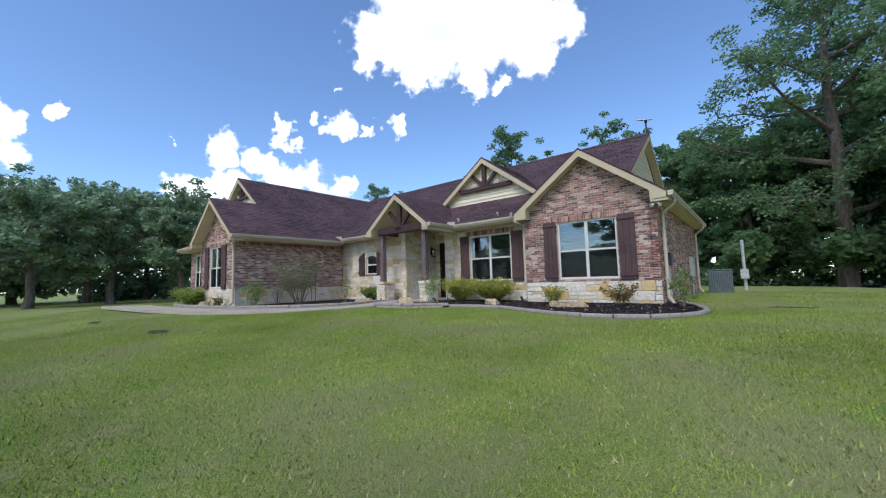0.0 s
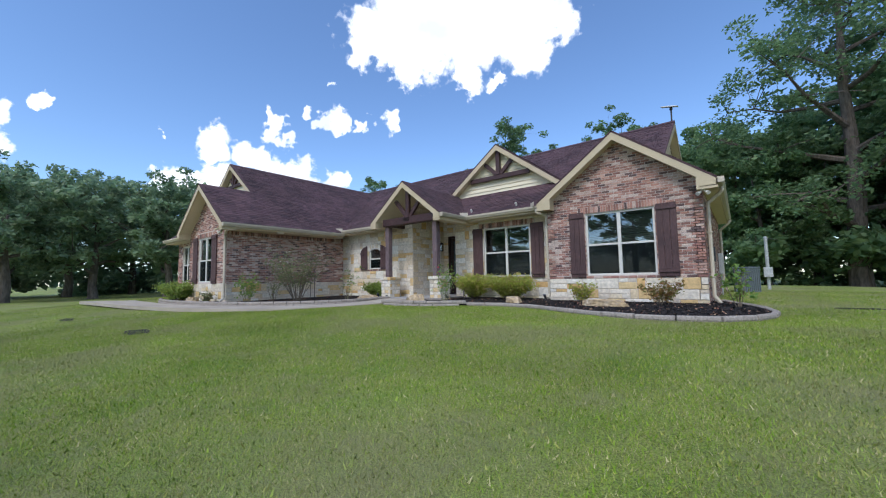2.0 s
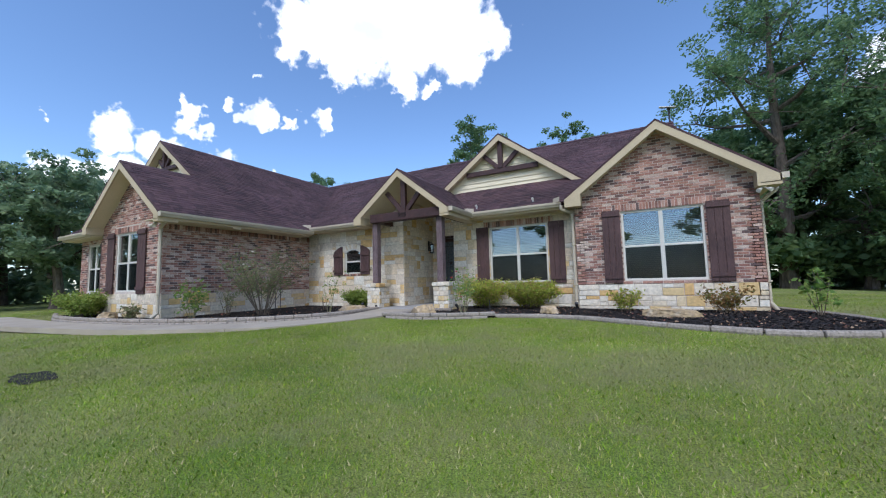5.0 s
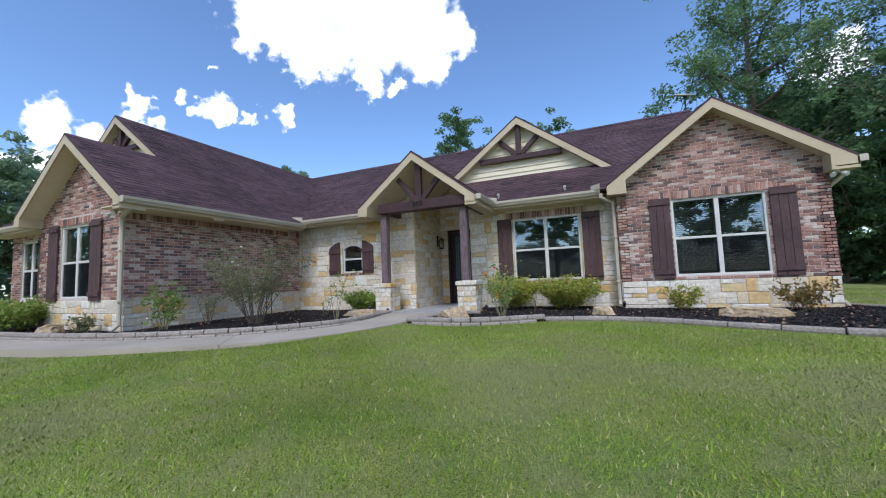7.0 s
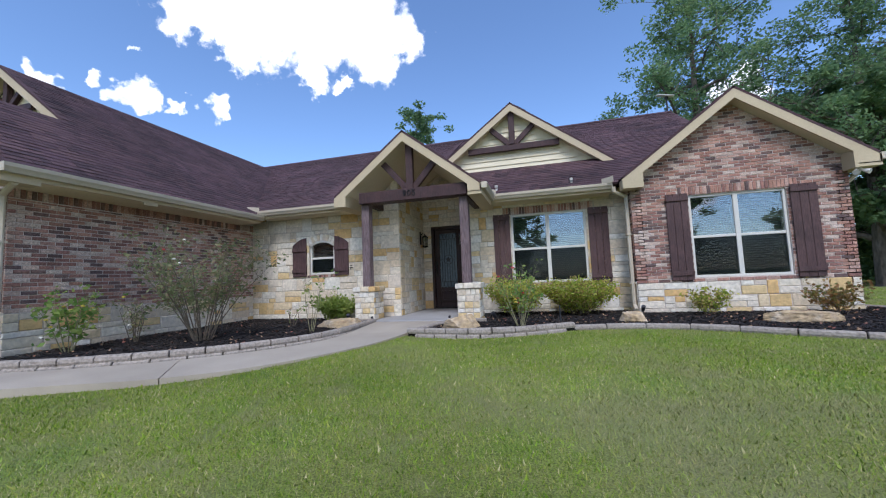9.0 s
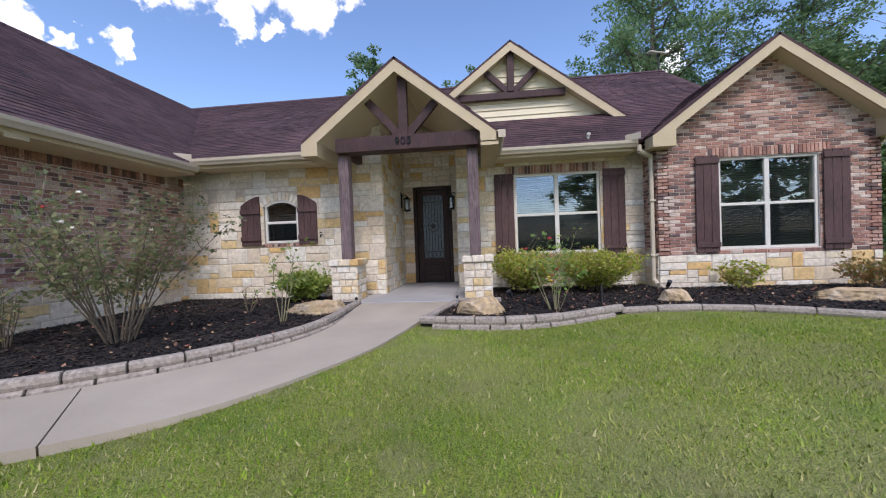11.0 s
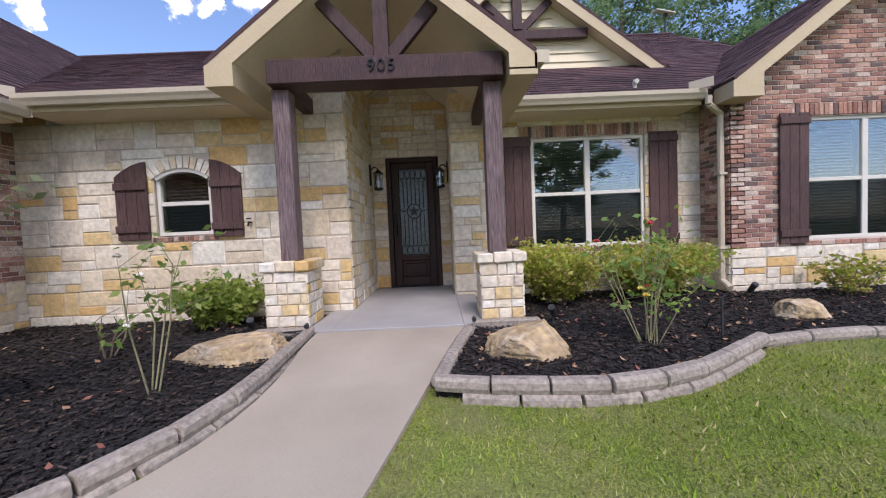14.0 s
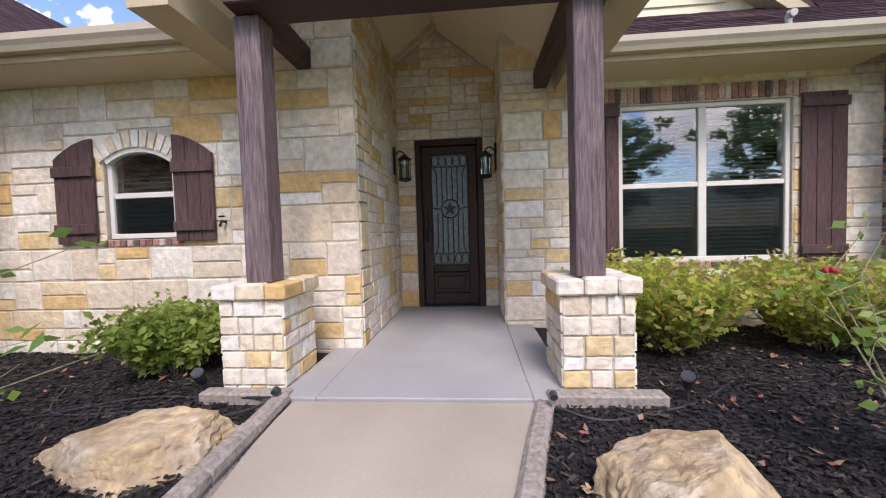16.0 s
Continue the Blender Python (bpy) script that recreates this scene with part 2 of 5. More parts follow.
M_LEAF = leafy("tree_leaf", [(.13, .22, .10), (.165, .265, .115), (.20, .30, .125), (.145, .24, .115), (.23, .325, .14)])
# tree_leaf again, paler and bluer: distance haze put into the leaf colour
M_LEAF_HAZE = leafy("hazed_tree_leaf", [(.20, .29, .17), (.24, .34, .19), (.28, .37, .21), (.22, .31, .19), (.31, .39, .22)])
M_LEAF2 = leafy("azalea_leaf", [(.36, .42, .06), (.46, .49, .08), (.26, .36, .05), (.52, .48, .11), (.42, .32, .12)])
M_LEAF3 = leafy("dark_shrub_leaf", [(.22, .31, .06), (.30, .39, .08), (.36, .42, .10)])
M_LEAF4 = leafy("rose_leaf", [(.16, .28, .06), (.24, .36, .08), (.32, .40, .10)])
M_LEAF5 = leafy("sparse_bush_leaf", [(.22, .25, .11), (.30, .31, .14), (.17, .21, .09), (.34, .28, .16)])
M_LEAF6 = leafy("rusty_leaf", [(.25, .20, .06), (.36, .22, .07), (.20, .20, .06), (.30, .16, .06)])
M_RED = material("red_petal", [(.45, .03, .03), (.5, .04, .06)], 8, .5, 0, 20)
M_WHITE = material("pale_petal", [(.75, .68, .55), (.78, .74, .66)], 8, .5, 0, 20)
M_YELLOW = material("yellow_petal", [(.70, .50, .05), (.75, .6, .12)], 8, .5, 0, 20)
M_LITTER = material("dry_leaf", [(.30, .17, .10), (.22, .12, .08), (.38, .25, .15), (.26, .10, .07)], 8, .8, 0, 20, pick="island", grain=0)
M_ACGREY = material("ac_case", [(.10, .13, .14), (.13, .16, .17)], 5, .5, .1, 60)
M_GREY = material("grey_metal", [(.42, .43, .42), (.5, .5, .49)], 5, .45, .05, 60, metal=.3)
M_DARK = material("dark_plastic", [(.03, .03, .032), (.045, .045, .05)], 8, .5, .05, 60)
M_NUM = material("house_number_metal", [(.012, .012, .012), (.02, .02, .02)], 8, .4, .0, 60, metal=.5)
M_CARPAINT = material("white_car_paint", [(.6, .6, .6), (.62, .62, .62)], 3, .25, 0, 20, grain=0)

M_GLASS = bpy.data.materials.new("window_glass")
M_GLASS.use_nodes = True
_b = M_GLASS.node_tree.nodes["Principled BSDF"]
_b.inputs["Base Color"].default_value = (.75, .82, .82, 1)
_b.inputs["Transmission Weight"].default_value, _b.inputs["Roughness"].default_value, _b.inputs["IOR"].default_value = 1.0, 0.0, 2.1


# ---- mesh helpers ----
def part(name, bm, mat, parent=None, label="", m=None):
    if isinstance(bm, bmesh.types.BMesh):
        me = bpy.data.meshes.new(name)
        bmesh.ops.recalc_face_normals(bm, faces=bm.faces)
        bm.to_mesh(me)
        bm.free()
        me.materials.append(mat)
    else:
        me = bm
    ob = new(name, me)
    if parent is not None:
        ob.parent = parent
    if m is not None:
        ob.matrix_basis = m
    if label:
        tagged(ob, label)
    return ob


def raw(name, verts, faces, mat, smooth=False):
    me = bpy.data.meshes.new(name)
    me.from_pydata(verts, [], faces)
    me.materials.append(mat)
    if smooth:
        me.shade_smooth()
    return me


def box(bm, a, b, bevel=0.0, m=None):
    a, b = Vector(a), Vector(b)
    r = bmesh.ops.create_cube(bm, size=1, matrix=Matrix.Translation((a + b) / 2) @ Matrix.Diagonal((*(b - a), 1)))
    if m is not None:
        bmesh.ops.transform(bm, matrix=m, verts=r["verts"])
    if bevel:
        es = list({e for v in r["verts"] for e in v.link_edges})
        bmesh.ops.bevel(bm, geom=es, offset=bevel, segments=1, affect="EDGES")
    return bm


def ring(u0, u1, v0, v1, w, y0, y1, bevel=.006):
    """A rectangular frame, w wide, standing between y0 and y1."""
    bm = bmesh.new()
    c = [(u0, v0), (u1, v0), (u1, v1), (u0, v1)]
    i = [(u0 + w, v0 + w), (u1 - w, v0 + w), (u1 - w, v1 - w), (u0 + w, v1 - w)]
    V = {(k, y): [bm.verts.new((u, y, v)) for u, v in pts] for k, pts in (("o", c), ("i", i)) for y in (y0, y1)}
    for a in range(4):
        d = (a + 1) % 4
        for y in (y0, y1):
            bm.faces.new((V["o", y][a], V["o", y][d], V["i", y][d], V["i", y][a]))
        for k in ("o", "i"):
            bm.faces.new((V[k, y0][a], V[k, y0][d], V[k, y1][d], V[k, y1][a]))
    bmesh.ops.recalc_face_normals(bm, faces=bm.faces)
    bmesh.ops.bevel(bm, geom=bm.edges[:], offset=bevel, segments=1, affect="EDGES")
    return bm


def boxes(*items, bevel=0.0):
    bm = bmesh.new()
    for a, b in items:
        box(bm, a, b, bevel)
    return bm


def bar(bm, p, q, w, h, up=(0, 0, 1), bevel=0.0):
    """A straight member from p to q, w wide and h high."""
    p, q = Vector(p), Vector(q)
    d = (q - p).normalized()
    s = d.cross(Vector(up)).normalized()
    u = s.cross(d)
    m = Matrix((s, d, u)).transposed().to_4x4()
    m.translation = (p + q) / 2
    L = (q - p).length
    return box(bm, (-w / 2, -L / 2, -h / 2), (w / 2, L / 2, h / 2), bevel, m)


def prism(bm, pts, a, b, axis="y"):
    """The outline pts extruded from a to b; pts are (x, z) for axis y, (y, z) for x, (x, y) for z."""
    def put(p, t):
        return {"y": (p[0], t, p[1]), "x": (t, p[0], p[1]), "z": (p[0], p[1], t)}[axis]
    v0 = [bm.verts.new(put(p, a)) for p in pts]
    v1 = [bm.verts.new(put(p, b)) for p in pts]
    bm.faces.new(v0)
    bm.faces.new(v1[::-1])
    k = len(pts)
    for i in range(k):
        bm.faces.new((v0[i], v0[(i + 1) % k], v1[(i + 1) % k], v1[i]))
    return bm


def tube(bm, pts, radii, seg=6):
    rings = []
    n = len(pts)
    for i, p in enumerate(pts):
        p = Vector(p)
        d = (Vector(pts[min(i + 1, n - 1)]) - Vector(pts[max(i - 1, 0)])).normalized()
        a = d.orthogonal().normalized()
        b = d.cross(a)
        r = radii[i] if isinstance(radii, (list, tuple)) else radii
        rings.append([bm.verts.new(p + r * (math.cos(6.2832 * j / seg) * a + math.sin(6.2832 * j / seg) * b)) for j in range(seg)])
    for r0, r1 in zip(rings, rings[1:]):
        best = min(range(seg), key=lambda o: sum((r0[j].co - r1[(j + o) % seg].co).length for j in range(seg)))
        for j in range(seg):
            bm.faces.new((r0[j], r0[(j + 1) % seg], r1[(j + 1 + best) % seg], r1[(j + best) % seg]))
    bm.faces.new(rings[0])
    bm.faces.new(rings[-1][::-1])
    return bm


def thing(name, label, category, at=(0, 0, 0), rz=0, group="", kind=""):
    ob = new(name)
    ob.empty_display_size = 0.2
    ob.matrix_basis = pose(*at, 0, 0, rz)
    return tagged(ob, label, category, group, kind)


def smooth(a, b, x):
    t = min(1, max(0, (x - a) / (b - a)))
    return t * t * (3 - 2 * t)


def ground_z(x, y):
    dx, dy = max(-13 - x, 0, x - 9), max(-2 - y, 0, y - 12)
    return -0.10 - 0.42 * smooth(4, 13, math.hypot(dx, dy))


# ---- pieces: bricks, stones, shingles ----
def unit_brick():
    c, d = .025, .07
    v = [(0, 0, 0), (1, 0, 0), (1, 0, 1), (0, 0, 1), (c, -1, d), (1 - c, -1, d), (1 - c, -1, 1 - d), (c, -1, 1 - d)]
    f = [(4, 5, 6, 7), (0, 1, 5, 4), (1, 2, 6, 5), (2, 3, 7, 6), (3, 0, 4, 7)]
    return v, f


def unit_stone(rng):
    v = [(0, 0, 0), (1, 0, 0), (1, 0, 1), (0, 0, 1)]
    for j in range(3):
        for i in range(3):
            e = .02 + rng.random() * .03
            u = (e, .5 + rng.uniform(-.1, .1), 1 - e)[i]
            w = (e * 1.4, .5 + rng.uniform(-.1, .1), 1 - e * 1.4)[j]
            v.append((u, -(.75 + rng.random() * .45 + (.25 if i == j == 1 else 0)), w))
    f = [(4 + i + 3 * j, 5 + i + 3 * j, 8 + i + 3 * j, 7 + i + 3 * j) for j in range(2) for i in range(2)]
    f += [(0, 1, 6, 5, 4), (1, 2, 12, 9, 6), (2, 3, 10, 11, 12), (3, 0, 4, 7, 10)]
    return v, f


_rng = random.Random(5)
UNITS = {"brick": [unit_brick()], "stone": [unit_stone(_rng) for _ in range(8)]}
UNIT_MESH = {"brick": [raw("brick", *u, M_BRICK) for u in UNITS["brick"]], "stone": [raw("stone", *u, M_STONE) for u in UNITS["stone"]]}
JOINED = {"brick": M_BRICK_J, "stone": M_STONE_J}


def lay(kind, pieces, parent, near=0.0, limit=300, seed=1, m=Matrix()):
    """Pieces (u, v, w, h, depth) on the face of a wall: those nearest to u = near as parts, the rest joined."""
    rng = random.Random(seed)
    pieces = sorted(pieces, key=lambda p: abs(p[0] + p[2] / 2 - near))
    vs, fs = [], []
    for i, (u, v, w, h, d) in enumerate(pieces):
        k = rng.randrange(len(UNITS[kind]))
        if i < limit:
            ob = new(kind, UNIT_MESH[kind][k])
            ob.parent = parent
            ob.matrix_basis = m @ Matrix.Translation((u, 0, v)) @ Matrix.Diagonal((w, d, h, 1))
        else:
            o = len(vs)
            uv, uf = UNITS[kind][k]
            vs += [m @ Vector((u + a * w, b * d, v + c * h)) for a, b, c in uv]
            fs += [tuple(o + j for j in f) for f in uf]
    if vs:
        ob = new(kind + "work", raw(kind + "work", vs, fs, JOINED[kind]))
        ob.parent = parent
        tagged(ob, kind="stuff")


def spans(u0, u1, v0, v1, holes):
    """The stretches of u between u0 and u1 that no hole covers in the band v0 to v1."""
    cuts = [(u0, u1)]
    for a, b, c, d in holes:
        if c < v1 - .004 and d > v0 + .004:
            cuts = [s for p, q in cuts for s in ((p, min(q, a)), (max(p, b), q)) if s[1] - s[0] > .02]
    return cuts


def brick_rows(u0, u1, v0, v1, holes=(), inside=None, course=.0685, length=.206, seed=1):
    rng = random.Random(seed)
    out, v, row = [], v0, 0
    while v < v1 - .02:
        h = min(course, v1 - v) - .011
        for a, b in spans(u0, u1, v, v + course, holes):
            u = u0 - (length / 2 if row % 2 else 0)
            while u < b:
                p, q = max(u, a), min(u + length, b)
                if q - p > .04 and (inside is None or (inside((p + q) / 2, v + h / 2))):
                    out.append((p + .005, v + rng.uniform(-.0015, .0015), q - p - .011, h, rng.uniform(.007, .013)))
                u += length
        v += course
        row += 1
    return out


def soldiers(u0, u1, v, h, w=.07):
    n = max(1, round((u1 - u0) / w))
    w = (u1 - u0) / n
    return [(u0 + i * w + .005, v, w - .011, h - .008, .014 + .004 * (i % 3 == 0)) for i in range(n)]


def stone_rows(u0, u1, v0, v1, holes=(), inside=None, seed=1, big=.31, lengths=(.20, .30, .38, .46, .52, .60)):
    rng = random.Random(seed)
    breaks = sorted({v0, v1, *(h[2] for h in holes if v0 < h[2] < v1), *(h[3] for h in holes if v0 < h[3] < v1)})
    out = []
    for a, b in zip(breaks, breaks[1:]):
        n = max(1, round((b - a) / big))
        ws = [rng.uniform(.8, 1.25) for _ in range(n)]
        v = a
        for w in ws:
            H = (b - a) * w / sum(ws)
            for p, q in spans(u0, u1, v, v + H, holes):
                u = p
                while q - u > .03:
                    L = rng.choice(lengths)
                    if q - u - L < .7 * lengths[0]:
                        L = q - u
                    if L > .75:
                        L = L / 2
                    k = rng.random()
                    cells = [(0, 1)] if H < .16 or k < .3 else ([(0, .5), (.5, 1)] if k < .55 else [(0, .38), (.38, 1)] if k < .78 else [(0, .64), (.64, 1)])
                    for c, d in cells:
                        n2 = 2 if (d - c) * H < .13 and L > .42 and rng.random() < .6 else 1
                        f = rng.uniform(.35, .65)
                        for s, t in (((0, f), (f, 1)) if n2 == 2 else ((0, 1),)):
                            if inside is None or inside(u + L * (s + t) / 2, v + H * (c + d) / 2):
                                out.append((u + L * s + .006, v + H * c + .006, L * (t - s) - .012, H * (d - c) - .012, rng.uniform(.009, .018)))
                    u += L
            v += H
    return out


def wall(parent, at, rz, length, v0, v1, holes=(), thick=.22, mat=None, gable=None, label=""):
    """A wall whose face runs from at along its own x; holes are (u0, u1, v0, v1); gable is an outline (u, v) set on top."""
    bm = bmesh.new()
    us = sorted({0, length, *(h[0] for h in holes), *(h[1] for h in holes)})
    vs = sorted({v0, v1, *(h[2] for h in holes), *(h[3] for h in holes)})
    for a, b in zip(vs, vs[1:]):
        for p, q in spans(0, length, a, b, holes):
            box(bm, (p, 0, a), (q, thick, b))
    if gable:
        prism(bm, gable, 0, thick)
    bmesh.ops.remove_doubles(bm, verts=bm.verts[:], dist=.0005)
    return part("wall", bm, mat or M_MORTAR, parent, label, pose(*at, 0, 0, rz))


def shingles(parent, O, U, V, outline, seed=1, as_parts=0, near=0.0, step=.143):
    """Shingle tabs over the outline (u, v) of a roof slope with origin O, eave direction U and way up V."""
    rng = random.Random(seed)
    U, V = Vector(U).normalized(), Vector(V).normalized()
    N = U.cross(V).normalized()
    if N.z < 0:
        N = -N

    def inside(u, v):
        c = False
        for (x1, y1), (x2, y2) in zip(outline, outline[1:] + outline[:1]):
            if (y1 > v) != (y2 > v) and u < (x2 - x1) * (v - y1) / (y2 - y1) + x1:
                c = not c
        return c
    tabs = []
    v1 = max(p[1] for p in outline)
    u0, u1 = min(p[0] for p in outline), max(p[0] for p in outline)
    v = min(p[1] for p in outline)
    while v < v1:
        u = u0 - rng.random() * .3
        while u < u1:
            w = rng.choice((.12, .17, .22, .30, .36))
            if inside(u + .015, v + step * .1) and inside(u + w - .015, v + step * .1) and inside(u + w / 2, v + step * .95):
                tabs.append((u, v, w, rng.uniform(.008, .016)))
            u += w
        v += step
    tabs.sort(key=lambda t: abs(t[0] - near) + t[1])
    unit_v = [(0, -.02, 1), (1, -.02, 1), (1, 1.05, .15), (0, 1.05, .15), (0, -.02, 0), (1, -.02, 0), (1, 1.05, 0), (0, 1.05, 0)]
    unit_f = [(0, 1, 2, 3), (4, 5, 1, 0), (5, 6, 2, 1), (7, 4, 0, 3)]
    M = Matrix((U, V, N)).transposed().to_4x4()
    M.translation = Vector(O)
    me = raw("shingle", unit_v, unit_f, M_SHINGLE) if as_parts else None
    vs, fs = [], []
    for i, (u, v, w, t) in enumerate(tabs):
        if i < as_parts:
            ob = new("shingle", me)
            ob.parent = parent
            ob.matrix_basis = M @ Matrix.Translation((u + .003, v, .002)) @ Matrix.Diagonal((w - .006, step, t, 1))
        else:
            o = len(vs)
            vs += [M @ Vector((u + .003 + a * (w - .006), v + b * step, .002 + c * t)) for a, b, c in unit_v]
            fs += [tuple(o + j for j in f) for f in unit_f]
    ob = new("shingle_cover", raw("shingle_cover", vs, fs, M_SHINGLE_J))
    ob.parent = parent
    tagged(ob, kind="stuff")


def slope(parent, corners, eave, seed=1, as_parts=0, near=0.0, thick=.05, label=""):
    """A roof slope: coplanar corners, the first two on the eave; a deck under shingles."""
    P = [Vector(c) for c in corners]
    U = (Vector(eave[1]) - Vector(eave[0])).normalized()
    N = (P[1] - P[0]).cross(P[2] - P[0]).normalized()
    if N.z < 0:
        N = -N
    V = N.cross(U).normalized()
    if V.z < 0:
        V = -V
    bm = bmesh.new()
    top = [bm.verts.new(p) for p in P]
    low = [bm.verts.new(p - N * thick) for p in P]
    bm.faces.new(top)
    bm.faces.new(low[::-1])
    for i in range(len(P)):
        j = (i + 1) % len(P)
        bm.faces.new((top[i], top[j], low[j], low[i]))
    ob = part("roof", bm, M_ROOF, parent, label)
    O = Vector(eave[0])
    out = [((p - O).dot(U), (p - O).dot(V)) for p in P]
    shingles(ob, O, U, V, out, seed, as_parts, near)
    return ob


# ---- ground ----
def ground_sheet():
    xs = sorted({*np.arange(-40, 40.1, 1.0), *(-400, -250, -150, -90, -60, 60, 90, 150, 250, 400)})
    ys = sorted({*np.arange(-30, 40.1, 1.0), *(-400, -200, -100, -60, 60, 90, 150, 250, 400)})
    vs = [(x, y, ground_z(x, y)) for y in ys for x in xs]
    k = len(xs)
    fs = [(j * k + i, j * k + i + 1, (j + 1) * k + i + 1, (j + 1) * k + i) for j in range(len(ys) - 1) for i in range(k - 1)]
    ob = new("ground", raw("ground", vs, fs, M_GROUND, True))
    return tagged(ob, "mown green lawn with pale dry patches, gently sloping", "lawn", kind="structure")


ground_sheet()
WALK_L = [(-.92, -3.12), (-.90, -3.6), (-.84, -4.1), (-.82, -4.7), (-.93, -5.3), (-1.28, -6.0), (-1.92, -6.7), (-2.85, -7.3), (-4.1, -7.8), (-5.8, -8.1), (-7.8, -8.25), (-10, -8.2), (-13, -8.1)]
WALK_R = [(.72, -3.12), (.60, -3.6), (.46, -4.1), (.36, -4.5), (.22, -5.1), (.05, -5.8), (-.32, -6.6), (-.8, -7.3), (-1.5, -7.8), (-2.3, -8.1), (-3.6, -8.6), (-5.6, -9.0), (-8.2, -9.35), (-11, -9.5), (-15, -9.7)]


def resample(line, n):
    P = [Vector((*p, 0)) for p in line]
    L = [0]
    for a, b in zip(P, P[1:]):
        L.append(L[-1] + (b - a).length)
    out = []
    for i in range(n):
        s = L[-1] * i / (n - 1)
        k = max(j for j in range(len(L) - 1) if L[j] <= s + 1e-9)
        out.append(P[k].lerp(P[k + 1], (s - L[k]) / (L[k + 1] - L[k])))
    return out


def curved(line, n):
    """A rounded run through the corners of a line (Catmull-Rom), evenly spaced."""
    P = [Vector((*p, 0)) for p in line]
    P = [P[0] * 2 - P[1]] + P + [P[-1] * 2 - P[-2]]
    pts = []
    for i in range(1, len(P) - 2):
        for s in range(8):
            t = s / 8
            a, b, c, d = P[i - 1:i + 3]
            pts.append(.5 * ((2 * b) + (c - a) * t + (2 * a - 5 * b + 4 * c - d) * t * t + (3 * b - a - 3 * c + d) * t ** 3))
    pts.append(P[-2])
    return resample([(p.x, p.y) for p in pts], n)


def walk_z(y):
    return -.015 - .06 * smooth(3.1, 5.5, -y)


def walkway():
    a, b = curved(WALK_L, 60), curved(WALK_R, 60)
    cuts = [(0, 16), (16, 33), (33, 48), (48, 59)]
    ob = thing("pavement", "pale concrete walkway curving to the porch", "walkway", kind="structure")
    for c, d in cuts:
        bm = bmesh.new()
        rows = []
        for i in range(c, d + 1):
            gap = .006 if i in (c, d) else 0
            p, q = a[i], b[i]
            dirn = (a[min(i + 1, 59)] - a[max(i - 1, 0)]).normalized() * (gap if i == c else -gap)
            p, q = p + dirn, q + dirn
            row = []
            for s in range(5):
                w = p.lerp(q, s / 4)
                row.append((bm.verts.new((w.x, w.y, walk_z(w.y))), bm.verts.new((w.x, w.y, walk_z(w.y) - .12))))
            rows.append(row)
        for r0, r1 in zip(rows, rows[1:]):
            for s in range(4):
                bm.faces.new((r0[s][0], r0[s + 1][0], r1[s + 1][0], r1[s][0]))
            bm.faces.new((r0[0][0], r1[0][0], r1[0][1], r0[0][1]))
            bm.faces.new((r0[4][0], r1[4][0], r1[4][1], r0[4][1]))
        for r in (rows[0], rows[-1]):
            for s in range(4):
                bm.faces.new((r[s][0], r[s + 1][0], r[s + 1][1], r[s][1]))
        part("slab", bm, M_CONC, ob)
    return ob


walkway()
tagged(part("porch_floor", boxes(((-.77, -3.1, -.2), (.70, 0.02, 0)), ((-1.058, -3.1, -.2), (-.772, -1.99, -.001)), ((.702, -3.1, -.2), (1.0, -1.12, -.001)), bevel=.006), M_PORCH_SHADED),
       "smooth concrete porch floor with the porch's bluish shade in its colour", "porch floor", kind="structure")

BED_R = [(.40, -4.66), (.70, -4.74), (1.05, -4.80), (1.6, -4.83), (2.15, -4.68), (2.7, -4.36), (3.2, -4.04), (3.85, -3.86), (4.35, -3.84), (5.0, -3.97), (5.6, -4.25), (6.2, -4.64), (6.8, -4.95), (7.55, -5.3), (8.3, -5.4), (9.2, -5.1), (9.75, -4.2), (9.8, -3.2), (9.4, -1.7), (8.95, -.5)]
BED_L = [(-1.0, -3.12), (-.94, -4.1), (-.92, -4.7), (-1.03, -5.3), (-1.38, -5.94), (-2.0, -6.62), (-2.9, -7.2), (-4.15, -7.7), (-5.85, -8.0), (-7.6, -8.1), (-9.3, -8.0), (-10.8, -7.6)]


def bed(name, label, outline, back):
    bm = bmesh.new()
    pts = [(p.x, p.y) for p in curved(outline, 50)] + back
    top = [bm.verts.new((x, y, -.05)) for x, y in pts]
    low = [bm.verts.new((x, y, -.3)) for x, y in pts]
    f = bm.faces.new(top)
    for i in range(len(pts)):
        j = (i + 1) % len(pts)
        bm.faces.new((top[i], top[j], low[j], low[i]))
    bmesh.ops.triangulate(bm, faces=[f])
    return tagged(part(name, bm, M_MULCH), label, "flower bed", kind="structure")


bed("flower_bed", "dark mulch flower bed before the stone and brick wall", BED_R, [(8.8, 0), (8.7, -1.7), (4.7, -1.7), (4.7, -1.0), (.9, -1.0), (.9, -3.1), (.72, -3.15)])
bed("flower_bed", "dark mulch flower bed inside the corner of the house", BED_L, [(-10.6, -6.6), (-9.0, -6.6), (-9, -7), (-5.4, -7), (-5.4, -1.9), (-1.0, -1.9)])

# ---- house ----
house = thing("house", "single-storey brick and limestone house with brown shingle roofs", "house")


